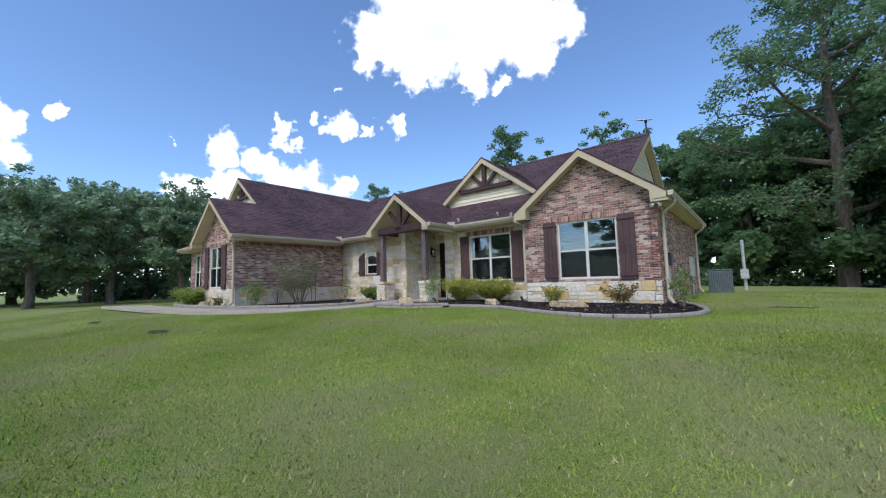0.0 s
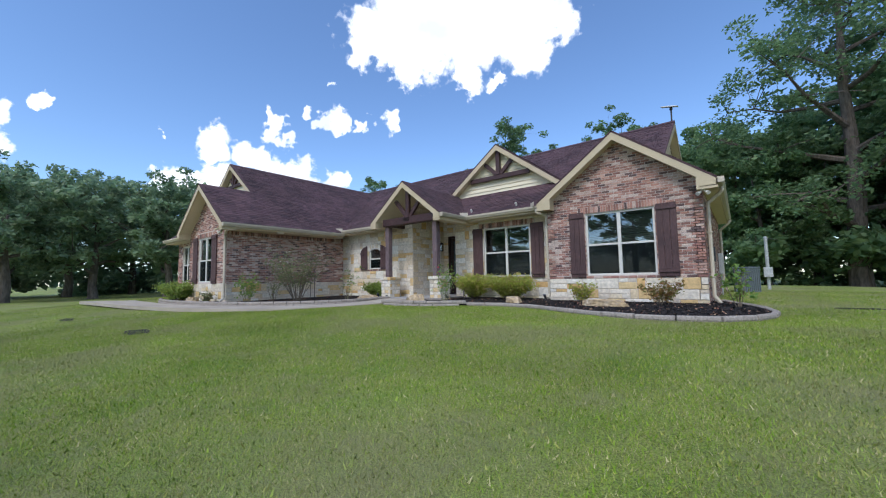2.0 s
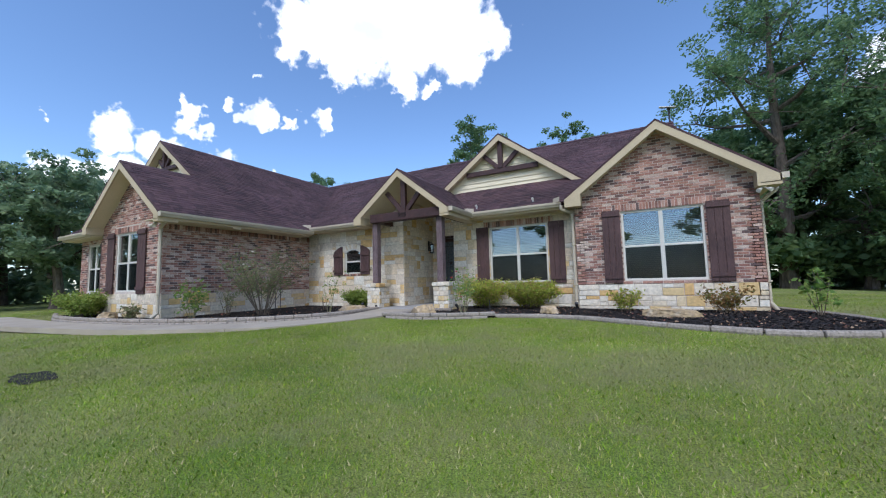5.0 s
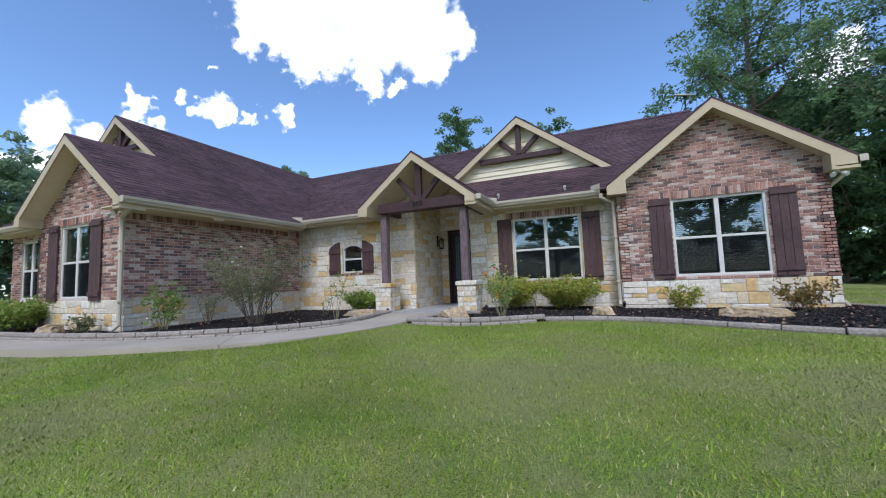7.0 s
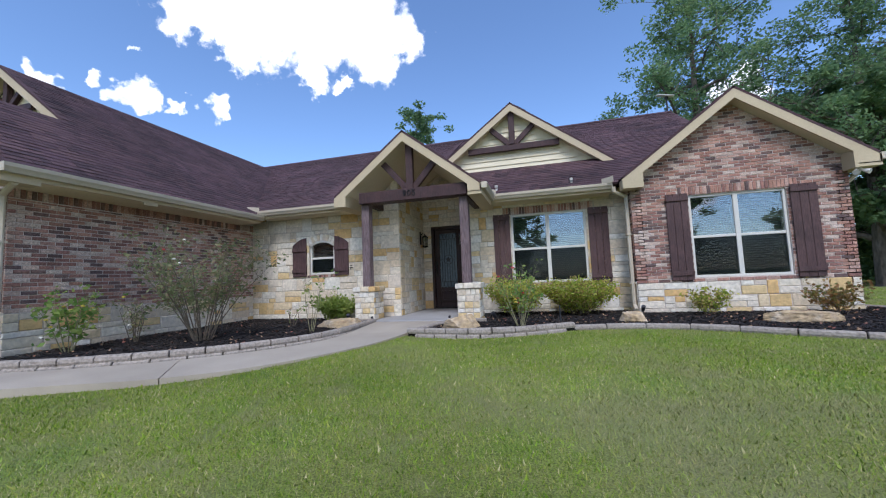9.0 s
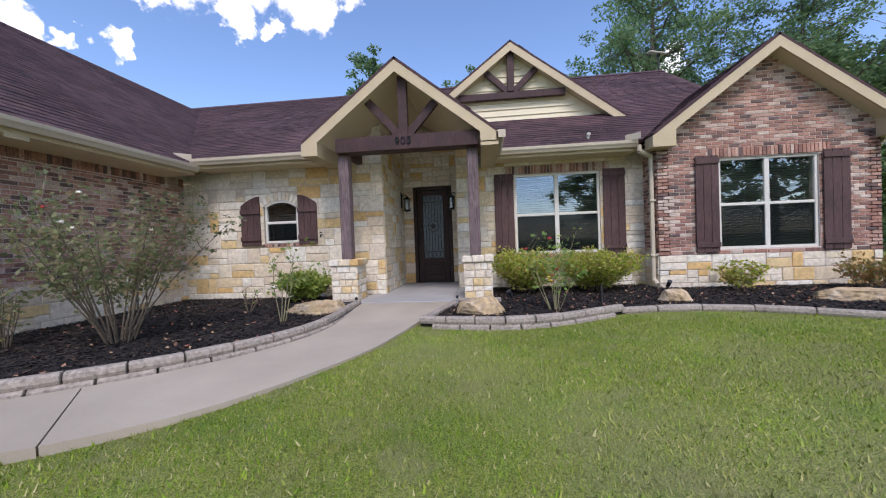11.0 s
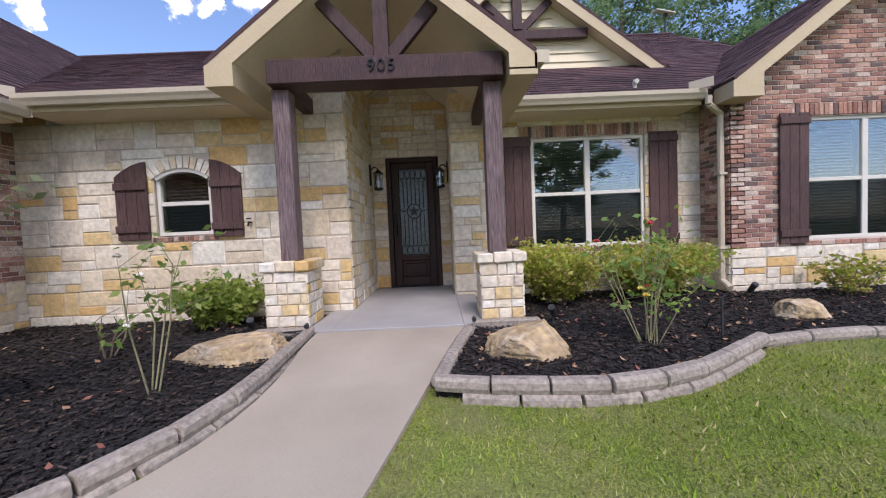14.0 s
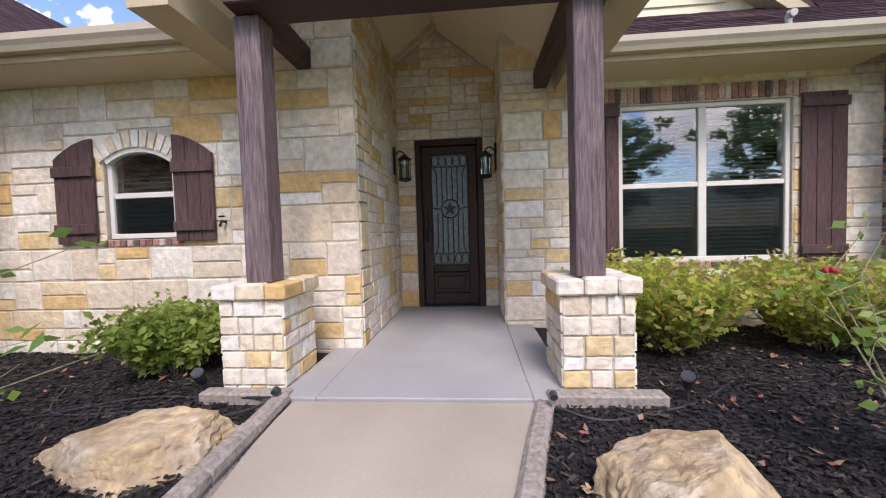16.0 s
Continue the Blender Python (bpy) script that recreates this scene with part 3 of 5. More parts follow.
def window(m, u0, u1, v0, v1, twin=True, arch=0.0, label="white vinyl window with blinds"):
    """A vinyl window set into the wall's opening: frame, mullion, meeting rails, panes, blinds and lower screens."""
    w = part("window", ring(u0, u1, v0, v1, .05, .03, .10), M_VINYL, house, label, m)
    cols = [(u0 + .05, (u0 + u1) / 2 - .045), ((u0 + u1) / 2 + .045, u1 - .05)] if twin else [(u0 + .05, u1 - .05)]
    if twin:
        part("mullion", boxes((((u0 + u1) / 2 - .045, .035, v0 + .05), ((u0 + u1) / 2 + .045, .10, v1 - .05)), bevel=.006), M_VINYL, w)
    mid = (v0 + v1) / 2 - .02
    for a, b in cols:
        part("meeting_rail", boxes(((a, .04, mid - .025), (b, .10, mid + .03)), bevel=.005), M_VINYL, w)
        for c, d, y in ((mid + .03, v1 - .05, .06), (v0 + .05, mid - .025, .075)):
            p = part("pane", boxes(((a, y, c), (b, y + .004, d))), M_GLASS, w)
            p.visible_shadow = False
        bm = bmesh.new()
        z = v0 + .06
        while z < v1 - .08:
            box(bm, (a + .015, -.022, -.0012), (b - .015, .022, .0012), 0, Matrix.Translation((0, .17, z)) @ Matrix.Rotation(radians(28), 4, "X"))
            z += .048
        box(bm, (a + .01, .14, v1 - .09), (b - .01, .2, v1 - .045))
        part("blind", bm, M_BLIND_SHADED, w)
        part("insect_screen", boxes(((a + .004, .052, v0 + .055), (b - .004, .054, mid - .03))), M_SCREEN_NET, w)
    return w


M_SCREEN_NET = bpy.data.materials.new("insect_screen_net")
M_SCREEN_NET.use_nodes = True
_n, _l = M_SCREEN_NET.node_tree.nodes, M_SCREEN_NET.node_tree.links
_mx, _tr = _n.new("ShaderNodeMixShader"), _n.new("ShaderNodeBsdfTransparent")
_n["Principled BSDF"].inputs["Base Color"].default_value = (.008, .012, .012, 1)
_n["Principled BSDF"].inputs["Roughness"].default_value = .8
_n["Principled BSDF"].inputs["Specular IOR Level"].default_value = .1
_mx.inputs[0].default_value = .5
_l.new(_tr.outputs[0], _mx.inputs[1])
_l.new(_n["Principled BSDF"].outputs[0], _mx.inputs[2])
_l.new(_mx.outputs[0], _n["Material Output"].inputs["Surface"])


def shutter(m, u0, u1, v0, v1, arch=0):
    """A board and batten shutter; arch -1 or 1: its top falls away to that side."""
    s = part("shutter", boxes(((u0 + .1, -.004, v0 + .3), (u1 - .1, -.0305, v0 + .35)), bevel=.004), M_SHUTTER, house, "dark weathered wooden board shutter", m)
    n = 3
    w = (u1 - u0) / n
    for i in range(n):
        a, b = u0 + i * w + .003, u0 + (i + 1) * w - .003

        def top(u):
            if not arch:
                return v1
            k = (u - u0) / (u1 - u0)
            k = k if arch > 0 else 1 - k
            return v1 - .20 * k ** 1.8
        bm = bmesh.new()
        prism(bm, [(a, v0), (b, v0), (b, top(b)), ((a + b) / 2, top((a + b) / 2)), (a, top(a))], -.03, -.055)
        bmesh.ops.bevel(bm, geom=bm.edges[:], offset=.003, segments=1, affect="EDGES")
        part("board", bm, M_SHUTTER, s)
    hi = v1 - (.38 if arch else .16)
    for v in (v0 + .10, hi):
        part("batten", boxes(((u0 - .004, -.057, v), (u1 + .004, -.082, v + .10)), bevel=.005), M_SHUTTER, s)
    part("spacer", boxes(((u0 + .1, -.004, v1 - .45), (u1 - .1, -.0305, v1 - .40))), M_SHUTTER, s)
    return s


# left stone wall with the small arched window
m = pose(-5.29, -1.98, 0)
hole = (1.86, 2.64, 1.13, 2.07)
w = wall(house, (-5.29, -1.98, 0), 0, 4.52, -.2, 3.0, [hole], mat=M_MORTAR, gable=[(3.8, 3.0), (4.52, 3.0), (4.52, 3.57)], label="cream and gold limestone wall")
AC_U, AC_V, AR = 2.25, 1.43, .64


def in_arch(u, v):
    return not (v > 1.85 and math.hypot(u - AC_U, v - AC_V) < AR + .17 and abs(u - AC_U) < .54)


lay("stone", stone_rows(0, 4.52, -.2, 3.0, [(1.86, 2.64, 1.05, 2.07)], in_arch, 3) + stone_rows(3.85, 4.52, 3.0, 3.5, (), lambda u, v: v < 3.0 + (u - 3.75) * .74, 8)
    , w, 2.6, 190)
bm = bmesh.new()
arc = [(AC_U + (AR) * math.sin(a), AC_V + (AR) * math.cos(a)) for a in np.linspace(-.655, .655, 13)]
prism(bm, [(1.86, 2.075)] + arc[:7], .001, .20)
prism(bm, arc[6:] + [(2.64, 2.075)], .001, .20)
part("arch_spandrel", bm, M_MORTAR, w)
for i in range(11):
    a0, a1 = -.70 + i * 1.4 / 11 + .012, -.70 + (i + 1) * 1.4 / 11 - .012
    bm = bmesh.new()
    prism(bm, [(AC_U + r * math.sin(a), AC_V + r * math.cos(a)) for r, a in ((AR - .005, a0), (AR - .005, a1), (AR + .16, a1), (AR + .16, a0))], -.028, .12)
    part("arch_stone", bm, M_STONE, w)
lay("brick", soldiers(1.80, 2.72, 1.06, .075), w, 2, 30, 4)
bm = bmesh.new()
for a0, a1 in zip(np.linspace(-.63, .63, 13), np.linspace(-.63, .63, 13)[1:]):
    prism(bm, [(AC_U + r * math.sin(a), AC_V + r * math.cos(a)) for r, a in ((AR - .055, a0), (AR - .055, a1), (AR - .006, a1), (AR - .006, a0))], -.006, .05)
part("arched_frame", bm, M_VINYL, w)
window(m, 1.87, 2.63, 1.14, 2.06, False, label="small white window under a stone arch")
shutter(m, 1.36, 1.80, 1.10, 2.16, -1)
shutter(m, 2.66, 3.08, 1.10, 2.16, 1)

# alcove: side of the pier, back wall with the door, right side
w = wall(house, (-.77, -1.97, 0), 90, 1.97, -.02, 3.57, label="limestone side of the entry alcove")
lay("stone", stone_rows(.0, 1.98, 0, 3.57, seed=11), w, .6, 150)
w = wall(house, (-.77, 0, 0), 0, 1.47, -.02, 3.37, [(.27, 1.27, -.02, 2.49)], gable=[(0, 3.37), (1.47, 3.37), (.6, 4.06), (0, 3.59)], label="limestone wall round the front door")
lay("stone", stone_rows(0, 1.47, 0, 4.05, [(.27, 1.27, -.02, 2.49)], lambda u, v: v < 3.98 - .79 * abs(u - .6), 12, .24), w, .7, 150)
w = wall(house, (.70, 0, 0), -90, 1.10, -.02, 3.45, label="limestone side of the entry alcove")
lay("stone", stone_rows(0, 1.11, 0, 3.37, seed=13), w, .6, 150)

# middle stone wall with the twin window
m = pose(.70, -1.11, 0)
hole = (1.31, 3.15, .70, 2.475)
w = wall(house, (.70, -1.11, 0), 0, 4.06, -.2, 2.95, [hole], gable=[(0, 2.95), (.68, 2.95), (0, 3.47)], label="cream and gold limestone wall")
lay("stone", stone_rows(0, 4.06, -.2, 2.95, [(1.31, 3.15, .62, 2.68), (1.1, 1.31, 2.475, 2.68), (3.15, 3.36, 2.475, 2.68)], None, 21) + stone_rows(0, .4, 2.95, 3.25, (), lambda u, v: v < 3.3 - u * .8, 22), w, 1.5, 230)
lay("brick", soldiers(1.12, 3.34, 2.485, .19) + soldiers(1.25, 3.21, .625, .075), w, 2, 80, 6)
window(m, *hole)
shutter(m, .86, 1.29, .66, 2.50)
shutter(m, 3.20, 3.66, .66, 2.50)

# brick gable with the twin window
m = pose(4.76, -1.73, 0)
hole = (1.15, 2.93, .69, 2.48)
PEAK = 4.50
w = wall(house, (4.76, -1.73, 0), 0, 3.99, -.2, 2.95, [hole], mat=M_MORTAR_B, gable=[(0, 2.95), (3.99, 2.95), (3.99, 3.08), (2.06, PEAK), (0, 2.98)], label="red-brown brick gable wall over a limestone base")
top = [(1.15, 2.93, .69, 2.48), (.95, 3.13, 2.48, 2.68)]
lay("brick", soldiers(.95, 3.13, 2.487, .19) + soldiers(-.01, 4.0, .605, .072, .22) + brick_rows(0, 3.99, .69, 4.5, top, lambda u, v: v < PEAK - .02 - .75 * abs(u - 2.06), seed=2), w, 2.2, 300)
lay("stone", stone_rows(0, 3.99, -.2, .60, seed=31), w, 2, 80)
window(m, *hole)
shutter(m, .69, 1.12, .64, 2.53)
shutter(m, 2.97, 3.43, .64, 2.53)
w = wall(house, (4.76, -1.11, 0), -90, .62, -.2, 2.95, mat=M_MORTAR_B, label="brick return of the gable wall")
lay("brick", brick_rows(0, .62, .69, 2.95), w, 0, 120)
lay("stone", stone_rows(0, .62, -.2, .66, seed=32), w, 0, 30)

# brick side wall and the plain closing walls
w = wall(house, (8.75, -1.73, 0), 90, 8.4, -.4, 2.85, mat=M_MORTAR_B, label="brick side wall")
lay("brick", brick_rows(0, 8.4, -.4, 2.85, seed=5), w, 0, 200)
w = wall(house, (8.75, 6.67, 0), 180, 1.3, -.4, 3.4, mat=M_MORTAR_B)
w = wall(house, (7.45, 10, 0), 180, 19.65, -.4, 2.9, mat=M_MORTAR_B)
w = wall(house, (7.45, 6.67, 0), 90, 3.33, -.4, 2.9, mat=M_MORTAR_B)
w = wall(house, (-12.2, 10, 0), -90, 16.6, -.4, 2.9, mat=M_MORTAR_B)

# wing: side wall, gable front with window, far-left part with a narrow window
w = wall(house, (-5.29, -7.1, 0), 90, 5.12, -.2, 2.78, mat=M_MORTAR_B, label="long brick side wall over a limestone base")
lay("brick", brick_rows(0, 5.12, .62, 2.44, seed=7) + soldiers(0, 5.12, 2.445, .19), w, 2.5, 300)
lay("stone", stone_rows(0, 5.12, -.2, .61, seed=33), w, 3, 90)
m = pose(-9.05, -7.1, 0)
hole = (1.02, 2.44, .70, 2.48)
PK = 4.36
w = wall(house, (-9.05, -7.1, 0), 0, 3.76, -.2, 2.75, [hole], mat=M_MORTAR_B, gable=[(0, 2.75), (3.76, 2.75), (3.76, 3.12), (2.15, PK), (0, 2.76)], label="brick gable wall of the wing over a limestone base")
lay("brick", soldiers(.9, 2.56, 2.49, .19) + brick_rows(0, 3.76, .66, 4.4, [hole, (.9, 2.56, 2.48, 2.68)], lambda u, v: v < PK - .02 - .756 * abs(u - 2.15), seed=9), w, 2.2, 300)
lay("stone", stone_rows(0, 3.76, -.2, .65, seed=34), w, 2, 80)
window(m, *hole)
shutter(m, .52, .98, .64, 2.53)
shutter(m, 2.48, 2.94, .64, 2.53)
wall(house, (-9.05, -6.6, 0), -90, .5, -.2, 2.75, mat=M_MORTAR_B)
m = pose(-12.2, -6.6, 0)
hole = (.6, 1.7, .70, 2.40)
w = wall(house, (-12.2, -6.6, 0), 0, 3.15, -.2, 2.75, [hole], mat=M_MORTAR_B, label="brick wall at the end of the wing")
lay("brick", brick_rows(0, 3.15, .66, 2.75, [hole], seed=10), w, 2, 100)
lay("stone", stone_rows(0, 3.15, -.2, .65, seed=35), w, 2, 40)
window(m, *hole)
shutter(m, 1.75, 2.2, .64, 2.45)


# ---- roofs ----
def gable_roof(xc, zr, half, pitch, y0, y1, y1_right=None, seed=1, near_parts=0, left=True):
    ze = zr - half * pitch
    yr = y1 if y1_right is None else y1_right
    if left:
        slope(house, [(xc - half, y0, ze), (xc - half, y1, ze), (xc, y1, zr), (xc, y0, zr)], [(xc - half, y0, ze), (xc - half, y1, ze)], seed, near_parts)
    slope(house, [(xc + half, y0, ze), (xc + half, yr, ze), (xc, yr, zr), (xc, y0, zr)], [(xc + half, y0, ze), (xc + half, yr, ze)], seed + 1, near_parts)


def rake(xc, zr, half, pitch, y, wall_y, tall=.21, soffit=True, ends=.26, x_right=None):
    """Fascia boards up both edges of a gable, the boxed ends and the soffits behind them."""
    for s in (-1, 1):
        bm = bmesh.new()
        t = .055
        pts = [(xc, zr - t), (xc + s * half, zr - half * pitch - t), (xc + s * half, zr - half * pitch - tall - t), (xc + s * (half - ends), zr - half * pitch - tall - t),
               (xc + s * (half - ends), zr - (half - ends) * pitch - tall - t), (xc, zr - tall - t)]
        prism(bm, pts, y, y + .04)
        part("fascia", bm, M_TRIM, house)
        if soffit:
            bm = bmesh.new()
            o = tall + t - .03
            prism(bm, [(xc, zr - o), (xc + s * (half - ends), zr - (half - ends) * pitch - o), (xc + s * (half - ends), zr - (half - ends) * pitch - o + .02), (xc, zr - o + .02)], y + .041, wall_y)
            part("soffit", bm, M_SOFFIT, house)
            bm = bmesh.new()
            prism(bm, [(xc + s * half, zr - half * pitch - t), (xc + s * half, zr - half * pitch - t - tall), (xc + s * (half - ends), zr - half * pitch - t - tall), (xc + s * (half - ends), zr - (half - ends) * pitch - t)], y + .041, wall_y)
            part("boxed_eave", bm, M_TRIM, house)


def eave(at, rz, length, soffit, z_top=0.0):
    """Gutter, fascia and flat soffit along an eave: local x runs along it, y into the house; z 0 is the roof's edge."""
    bm = bmesh.new()
    prof = [(0, -.03), (0, -.15), (-.075, -.15), (-.095, -.11), (-.12, -.075), (-.125, -.02), (-.112, -.02), (-.108, -.07), (-.085, -.105), (-.07, -.138), (-.012, -.138), (-.012, -.03)]
    prism(bm, prof, 0, length, "x")
    g = part("gutter", bm, M_GUTTER, house, "", pose(*at, 0, 0, rz))
    part("fascia", boxes(((0, .002, -.21), (length, .03, -.03))), M_TRIM, g)
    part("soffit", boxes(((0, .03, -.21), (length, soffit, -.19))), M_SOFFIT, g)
    for u in (0, length):
        part("end_cap", boxes(((u - .004, -.125, -.15), (u + .004, 0, -.02))), M_GUTTER, g)


# main roof
slope(house, [(1.62, -1.66, 2.95), (7.7, -1.66, 2.95), (7.7, 4.3, 6.76), (-.17, 4.3, 6.76), (-.17, .467, 4.31)], [(1.62, -1.66, 2.95), (7.7, -1.66, 2.95)], 1, 300, 3.0)
slope(house, [(-10.5, -2.5, 2.92), (-1.93, -2.5, 2.92), (-.17, -.0385, 4.31), (-.17, 4.3, 6.76), (-10.5, 4.3, 6.76)], [(-10.5, -2.5, 2.92), (-1.93, -2.5, 2.92)], 2)
slope(house, [(-12.5, 10.1, 2.95), (7.7, 10.1, 2.95), (7.7, 4.3, 6.76), (-12.5, 4.3, 6.76)], [(-12.5, 10.1, 2.95), (7.7, 10.1, 2.95)], 3)
eave((1.45, -1.66, 2.95), 0, 2.95, .56)
eave((-4.57, -2.5, 2.92), 0, 2.75, .53)
bm = bmesh.new()
for d in (-.11, .11):
    bar(bm, (-10.5, 4.3 + d, 6.715), (7.7, 4.3 + d, 6.715), .24, .018, (0, d, .17))
part("ridge_cap", bm, M_SHINGLE_J, house)
# main gable end with siding
bm = bmesh.new()
prism(bm, [(-1.0, 3.0), (9.4, 3.0), (4.2, 6.52)], 7.2, 7.4, "x")
part("gable_end", bm, M_SIDING, house)
for i in range(16):
    z = 3.9 + i * .17
    hw = (6.52 - z - .17) * 1.47
    if hw > .1:
        bm = bmesh.new()
        prism(bm, [(7.402, z), (7.425, z), (7.402, z + .18)], 4.2 - hw, 4.2 + hw)
        part("siding_plank", bm, M_SIDING, house)
for s in (-1, 1):
    bm = bmesh.new()
    prism(bm, [(4.3, 6.70), (4.3 + s * 5.9, 2.92), (4.3 + s * 5.9, 2.70), (4.3, 6.48)], 7.66, 7.70, "x")
    part("fascia", bm, M_TRIM, house)
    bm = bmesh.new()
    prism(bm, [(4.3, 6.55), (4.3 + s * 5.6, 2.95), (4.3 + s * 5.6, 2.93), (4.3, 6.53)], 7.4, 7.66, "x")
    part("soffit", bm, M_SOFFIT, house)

# brick gable's roof
gable_roof(6.82, 4.67, 2.26, .753, -2.06, 1.0, 7.0, 11)
rake(6.82, 4.67, 2.26, .753, -2.06, -1.70, ends=.42)
eave((9.08, -2.06, 2.968), 90, 9.0, .36)
# porch roof
gable_roof(-.17, 4.31, 1.76, .785, -3.16, .9, None, 21, 150)
rake(-.17, 4.31, 1.76, .785, -3.16, .02, ends=.3)
eave((1.59, -3.16, 2.93), 90, 1.62, .3)
# dormer gable
gable_roof(2.1, 5.97, 2.95, .748, -.19, 2.9, None, 31)
rake(2.1, 5.97, 2.95, .748, -.19, .12, soffit=False, ends=.01)
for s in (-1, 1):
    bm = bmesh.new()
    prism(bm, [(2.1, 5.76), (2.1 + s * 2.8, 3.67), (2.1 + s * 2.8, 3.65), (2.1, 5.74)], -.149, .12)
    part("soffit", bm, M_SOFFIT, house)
bm = bmesh.new()
prism(bm, [(-.6, 3.6), (4.8, 3.6), (4.8, 3.72), (2.1, 5.74), (-.6, 3.72)], .1, .25)
gw = part("gable_wall", bm, M_SIDING, house, "cream lap siding in the gable")
for i in range(12):
    z = 3.86 + i * .165
    hw = (5.70 - z - .165) / .748
    if hw > .05:
        bm = bmesh.new()
        prism(bm, [(.098, z), (.07, z), (.098, z + .172)], 2.1 - hw, 2.1 + hw, "x")
        part("siding_plank", bm, M_SIDING, gw)


def truss(xc, z0, half, y, zk, dx, dz, w=.15):
    t = part("gable_truss", bar(bmesh.new(), (xc - half, y, z0), (xc + half, y, z0), .10, w, bevel=.006), M_WOOD, house, "dark-stained timber truss in the gable")
    part("king_post", bar(bmesh.new(), (xc, y - .012, z0 + w / 2), (xc, y - .012, zk), .12, w, (1, 0, 0), .006), M_WOOD, t)
    for s in (-1, 1):
        part("strut", bar(bmesh.new(), (xc + s * .06, y + .005, z0 + w / 2), (xc + s * dx, y + .005, z0 + dz), .09, w * .85, (0, 0, 1), .006), M_WOOD, t)
    return t


truss(2.1, 4.66, 1.32, -.02, 5.72, .62, .62, .17)

# porch: pedestals, posts, beams, truss
for cx in (-1.30, 1.165):
    x0, x1, y0, y1 = cx - .245, cx + .245, -2.96, -2.42
    p = part("pedestal", boxes(((x0 + .015, y0 + .015, -.15), (x1 - .015, y1 - .015, .66))), M_MORTAR, house, "rough limestone porch pedestal")
    for at, rz, L in (((x0, y0 + .015), 0, x1 - x0), ((x1 - .015, y0), 90, y1 - y0), ((x0 + .015, y1), -90, y1 - y0)):
        lay("stone", [(u, v, a, b, d + .004) for u, v, a, b, d in stone_rows(0, L, -.1, .655, seed=int(cx * 10 + rz + 60), big=.135, lengths=(.11, .15, .19, .24))], p, 0, 60, int(50 + rz + cx), pose(*at, 0, 0, 0, rz))
    k = 0
    for u0, u1 in ((x0 - .035, cx - .1), (cx - .095, cx + .12), (cx + .125, x1 + .035)):
        for v0, v1 in ((y0 - .035, (y0 + y1) / 2), ((y0 + y1) / 2 + .005, y1 + .035)):
            part("cap_stone", boxes(((u0, v0, .655), (u1, v1, .765 + .006 * (k % 3))), bevel=.014), M_STONE, p)
            k += 1
    px = cx + (.05 if cx < 0 else -.03)
    part("porch_post", boxes(((px - .098, -2.92, .772), (px + .098, -2.724, 2.705)), bevel=.01), M_POST, house, "weathered dark-stained timber porch post")
    part("side_beam", boxes(((px - .07, -2.72, 2.72), (px + .07, -1.985 if cx < 0 else -1.115, 2.92)), bevel=.008), M_WOOD, house)
beam = part("porch_beam", boxes(((-1.335, -3.05, 2.71), (1.245, -2.75, 2.975)), bevel=.01), M_WOOD, house, "dark-stained timber beam with house number")
truss(-.08, 2.88, .02, -2.93, 4.03, .66, .76, .165)
tx = bpy.data.curves.new("house_number", "FONT")
tx.body, tx.size, tx.extrude, tx.align_x, tx.space_character = "905", .19, .008, "CENTER", 1.15
dg = bpy.context.evaluated_depsgraph_get()
num = new("house_number_text", tx)
bpy.context.view_layer.update()
me = bpy.data.meshes.new_from_object(num.evaluated_get(bpy.context.evaluated_depsgraph_get()))
bpy.data.objects.remove(num)
me.materials.clear()
me.materials.append(M_NUM)
part("house_number", me, M_NUM, house, "black metal house number 905", pose(-.08, -3.062, 2.80, 90, 0, 0))

# wing roofs
ze, zr, zt = 2.80, 4.56, 6.27
slope(house, [(-4.57, -7.55, ze), (-4.57, 4.5, ze), (-9.16, 4.5, zt), (-9.16, -5.56, zt), (-6.9, -5.56, zr), (-6.9, -7.55, zr)], [(-4.57, -7.55, ze), (-4.57, 4.5, ze)], 41, 200, 2.5)
slope(house, [(-9.23, -7.55, ze), (-9.23, -5.2, ze), (-6.9, -5.2, zr), (-6.9, -7.55, zr)], [(-9.23, -7.55, ze), (-9.23, -5.2, ze)], 42)
slope(house, [(-13.75, -5.56, ze), (-13.75, 10, ze), (-9.16, 10, zt), (-9.16, -5.56, zt)], [(-13.75, -5.56, ze), (-13.75, 10, ze)], 43)
slope(house, [(-12.6, -7.05, 2.78), (-9.1, -7.05, 2.78), (-9.1, -5.25, 4.0), (-12.6, -5.25, 4.0)], [(-12.6, -7.05, 2.78), (-9.1, -7.05, 2.78)], 44)
rake(-6.9, 4.56, 2.33, .756, -7.55, -7.08)
rake(-9.16, 6.27, 4.59, .756, -5.56, -5.3, ends=.02)
eave((-4.57, -7.55, 2.80), 90, 5.05, .72)
eave((-12.6, -7.05, 2.78), 0, 3.4, .45)
bm = bmesh.new()
prism(bm, [(-13.0, 3.0), (-5.3, 3.0), (-9.16, 6.0)], -5.3, -5.15)
part("gable_wall", bm, M_SIDING, house, "cream siding in the upper gable of the wing")
truss(-9.16, 5.2, .9, -5.36, 5.95, .4, .4, .14)


for at, rz in (((-4.72, -2.62, 2.92), 45), ((4.30, -1.80, 2.95), -45), ((1.62, -1.80, 2.95), 45), ((-2.0, -2.62, 2.92), -45)):
    part("splash_guard", boxes(((-.15, -.004, -.03), (.15, .004, .10)), bevel=.002), M_GUTTER, house, "", pose(*at, 0, 0, rz))


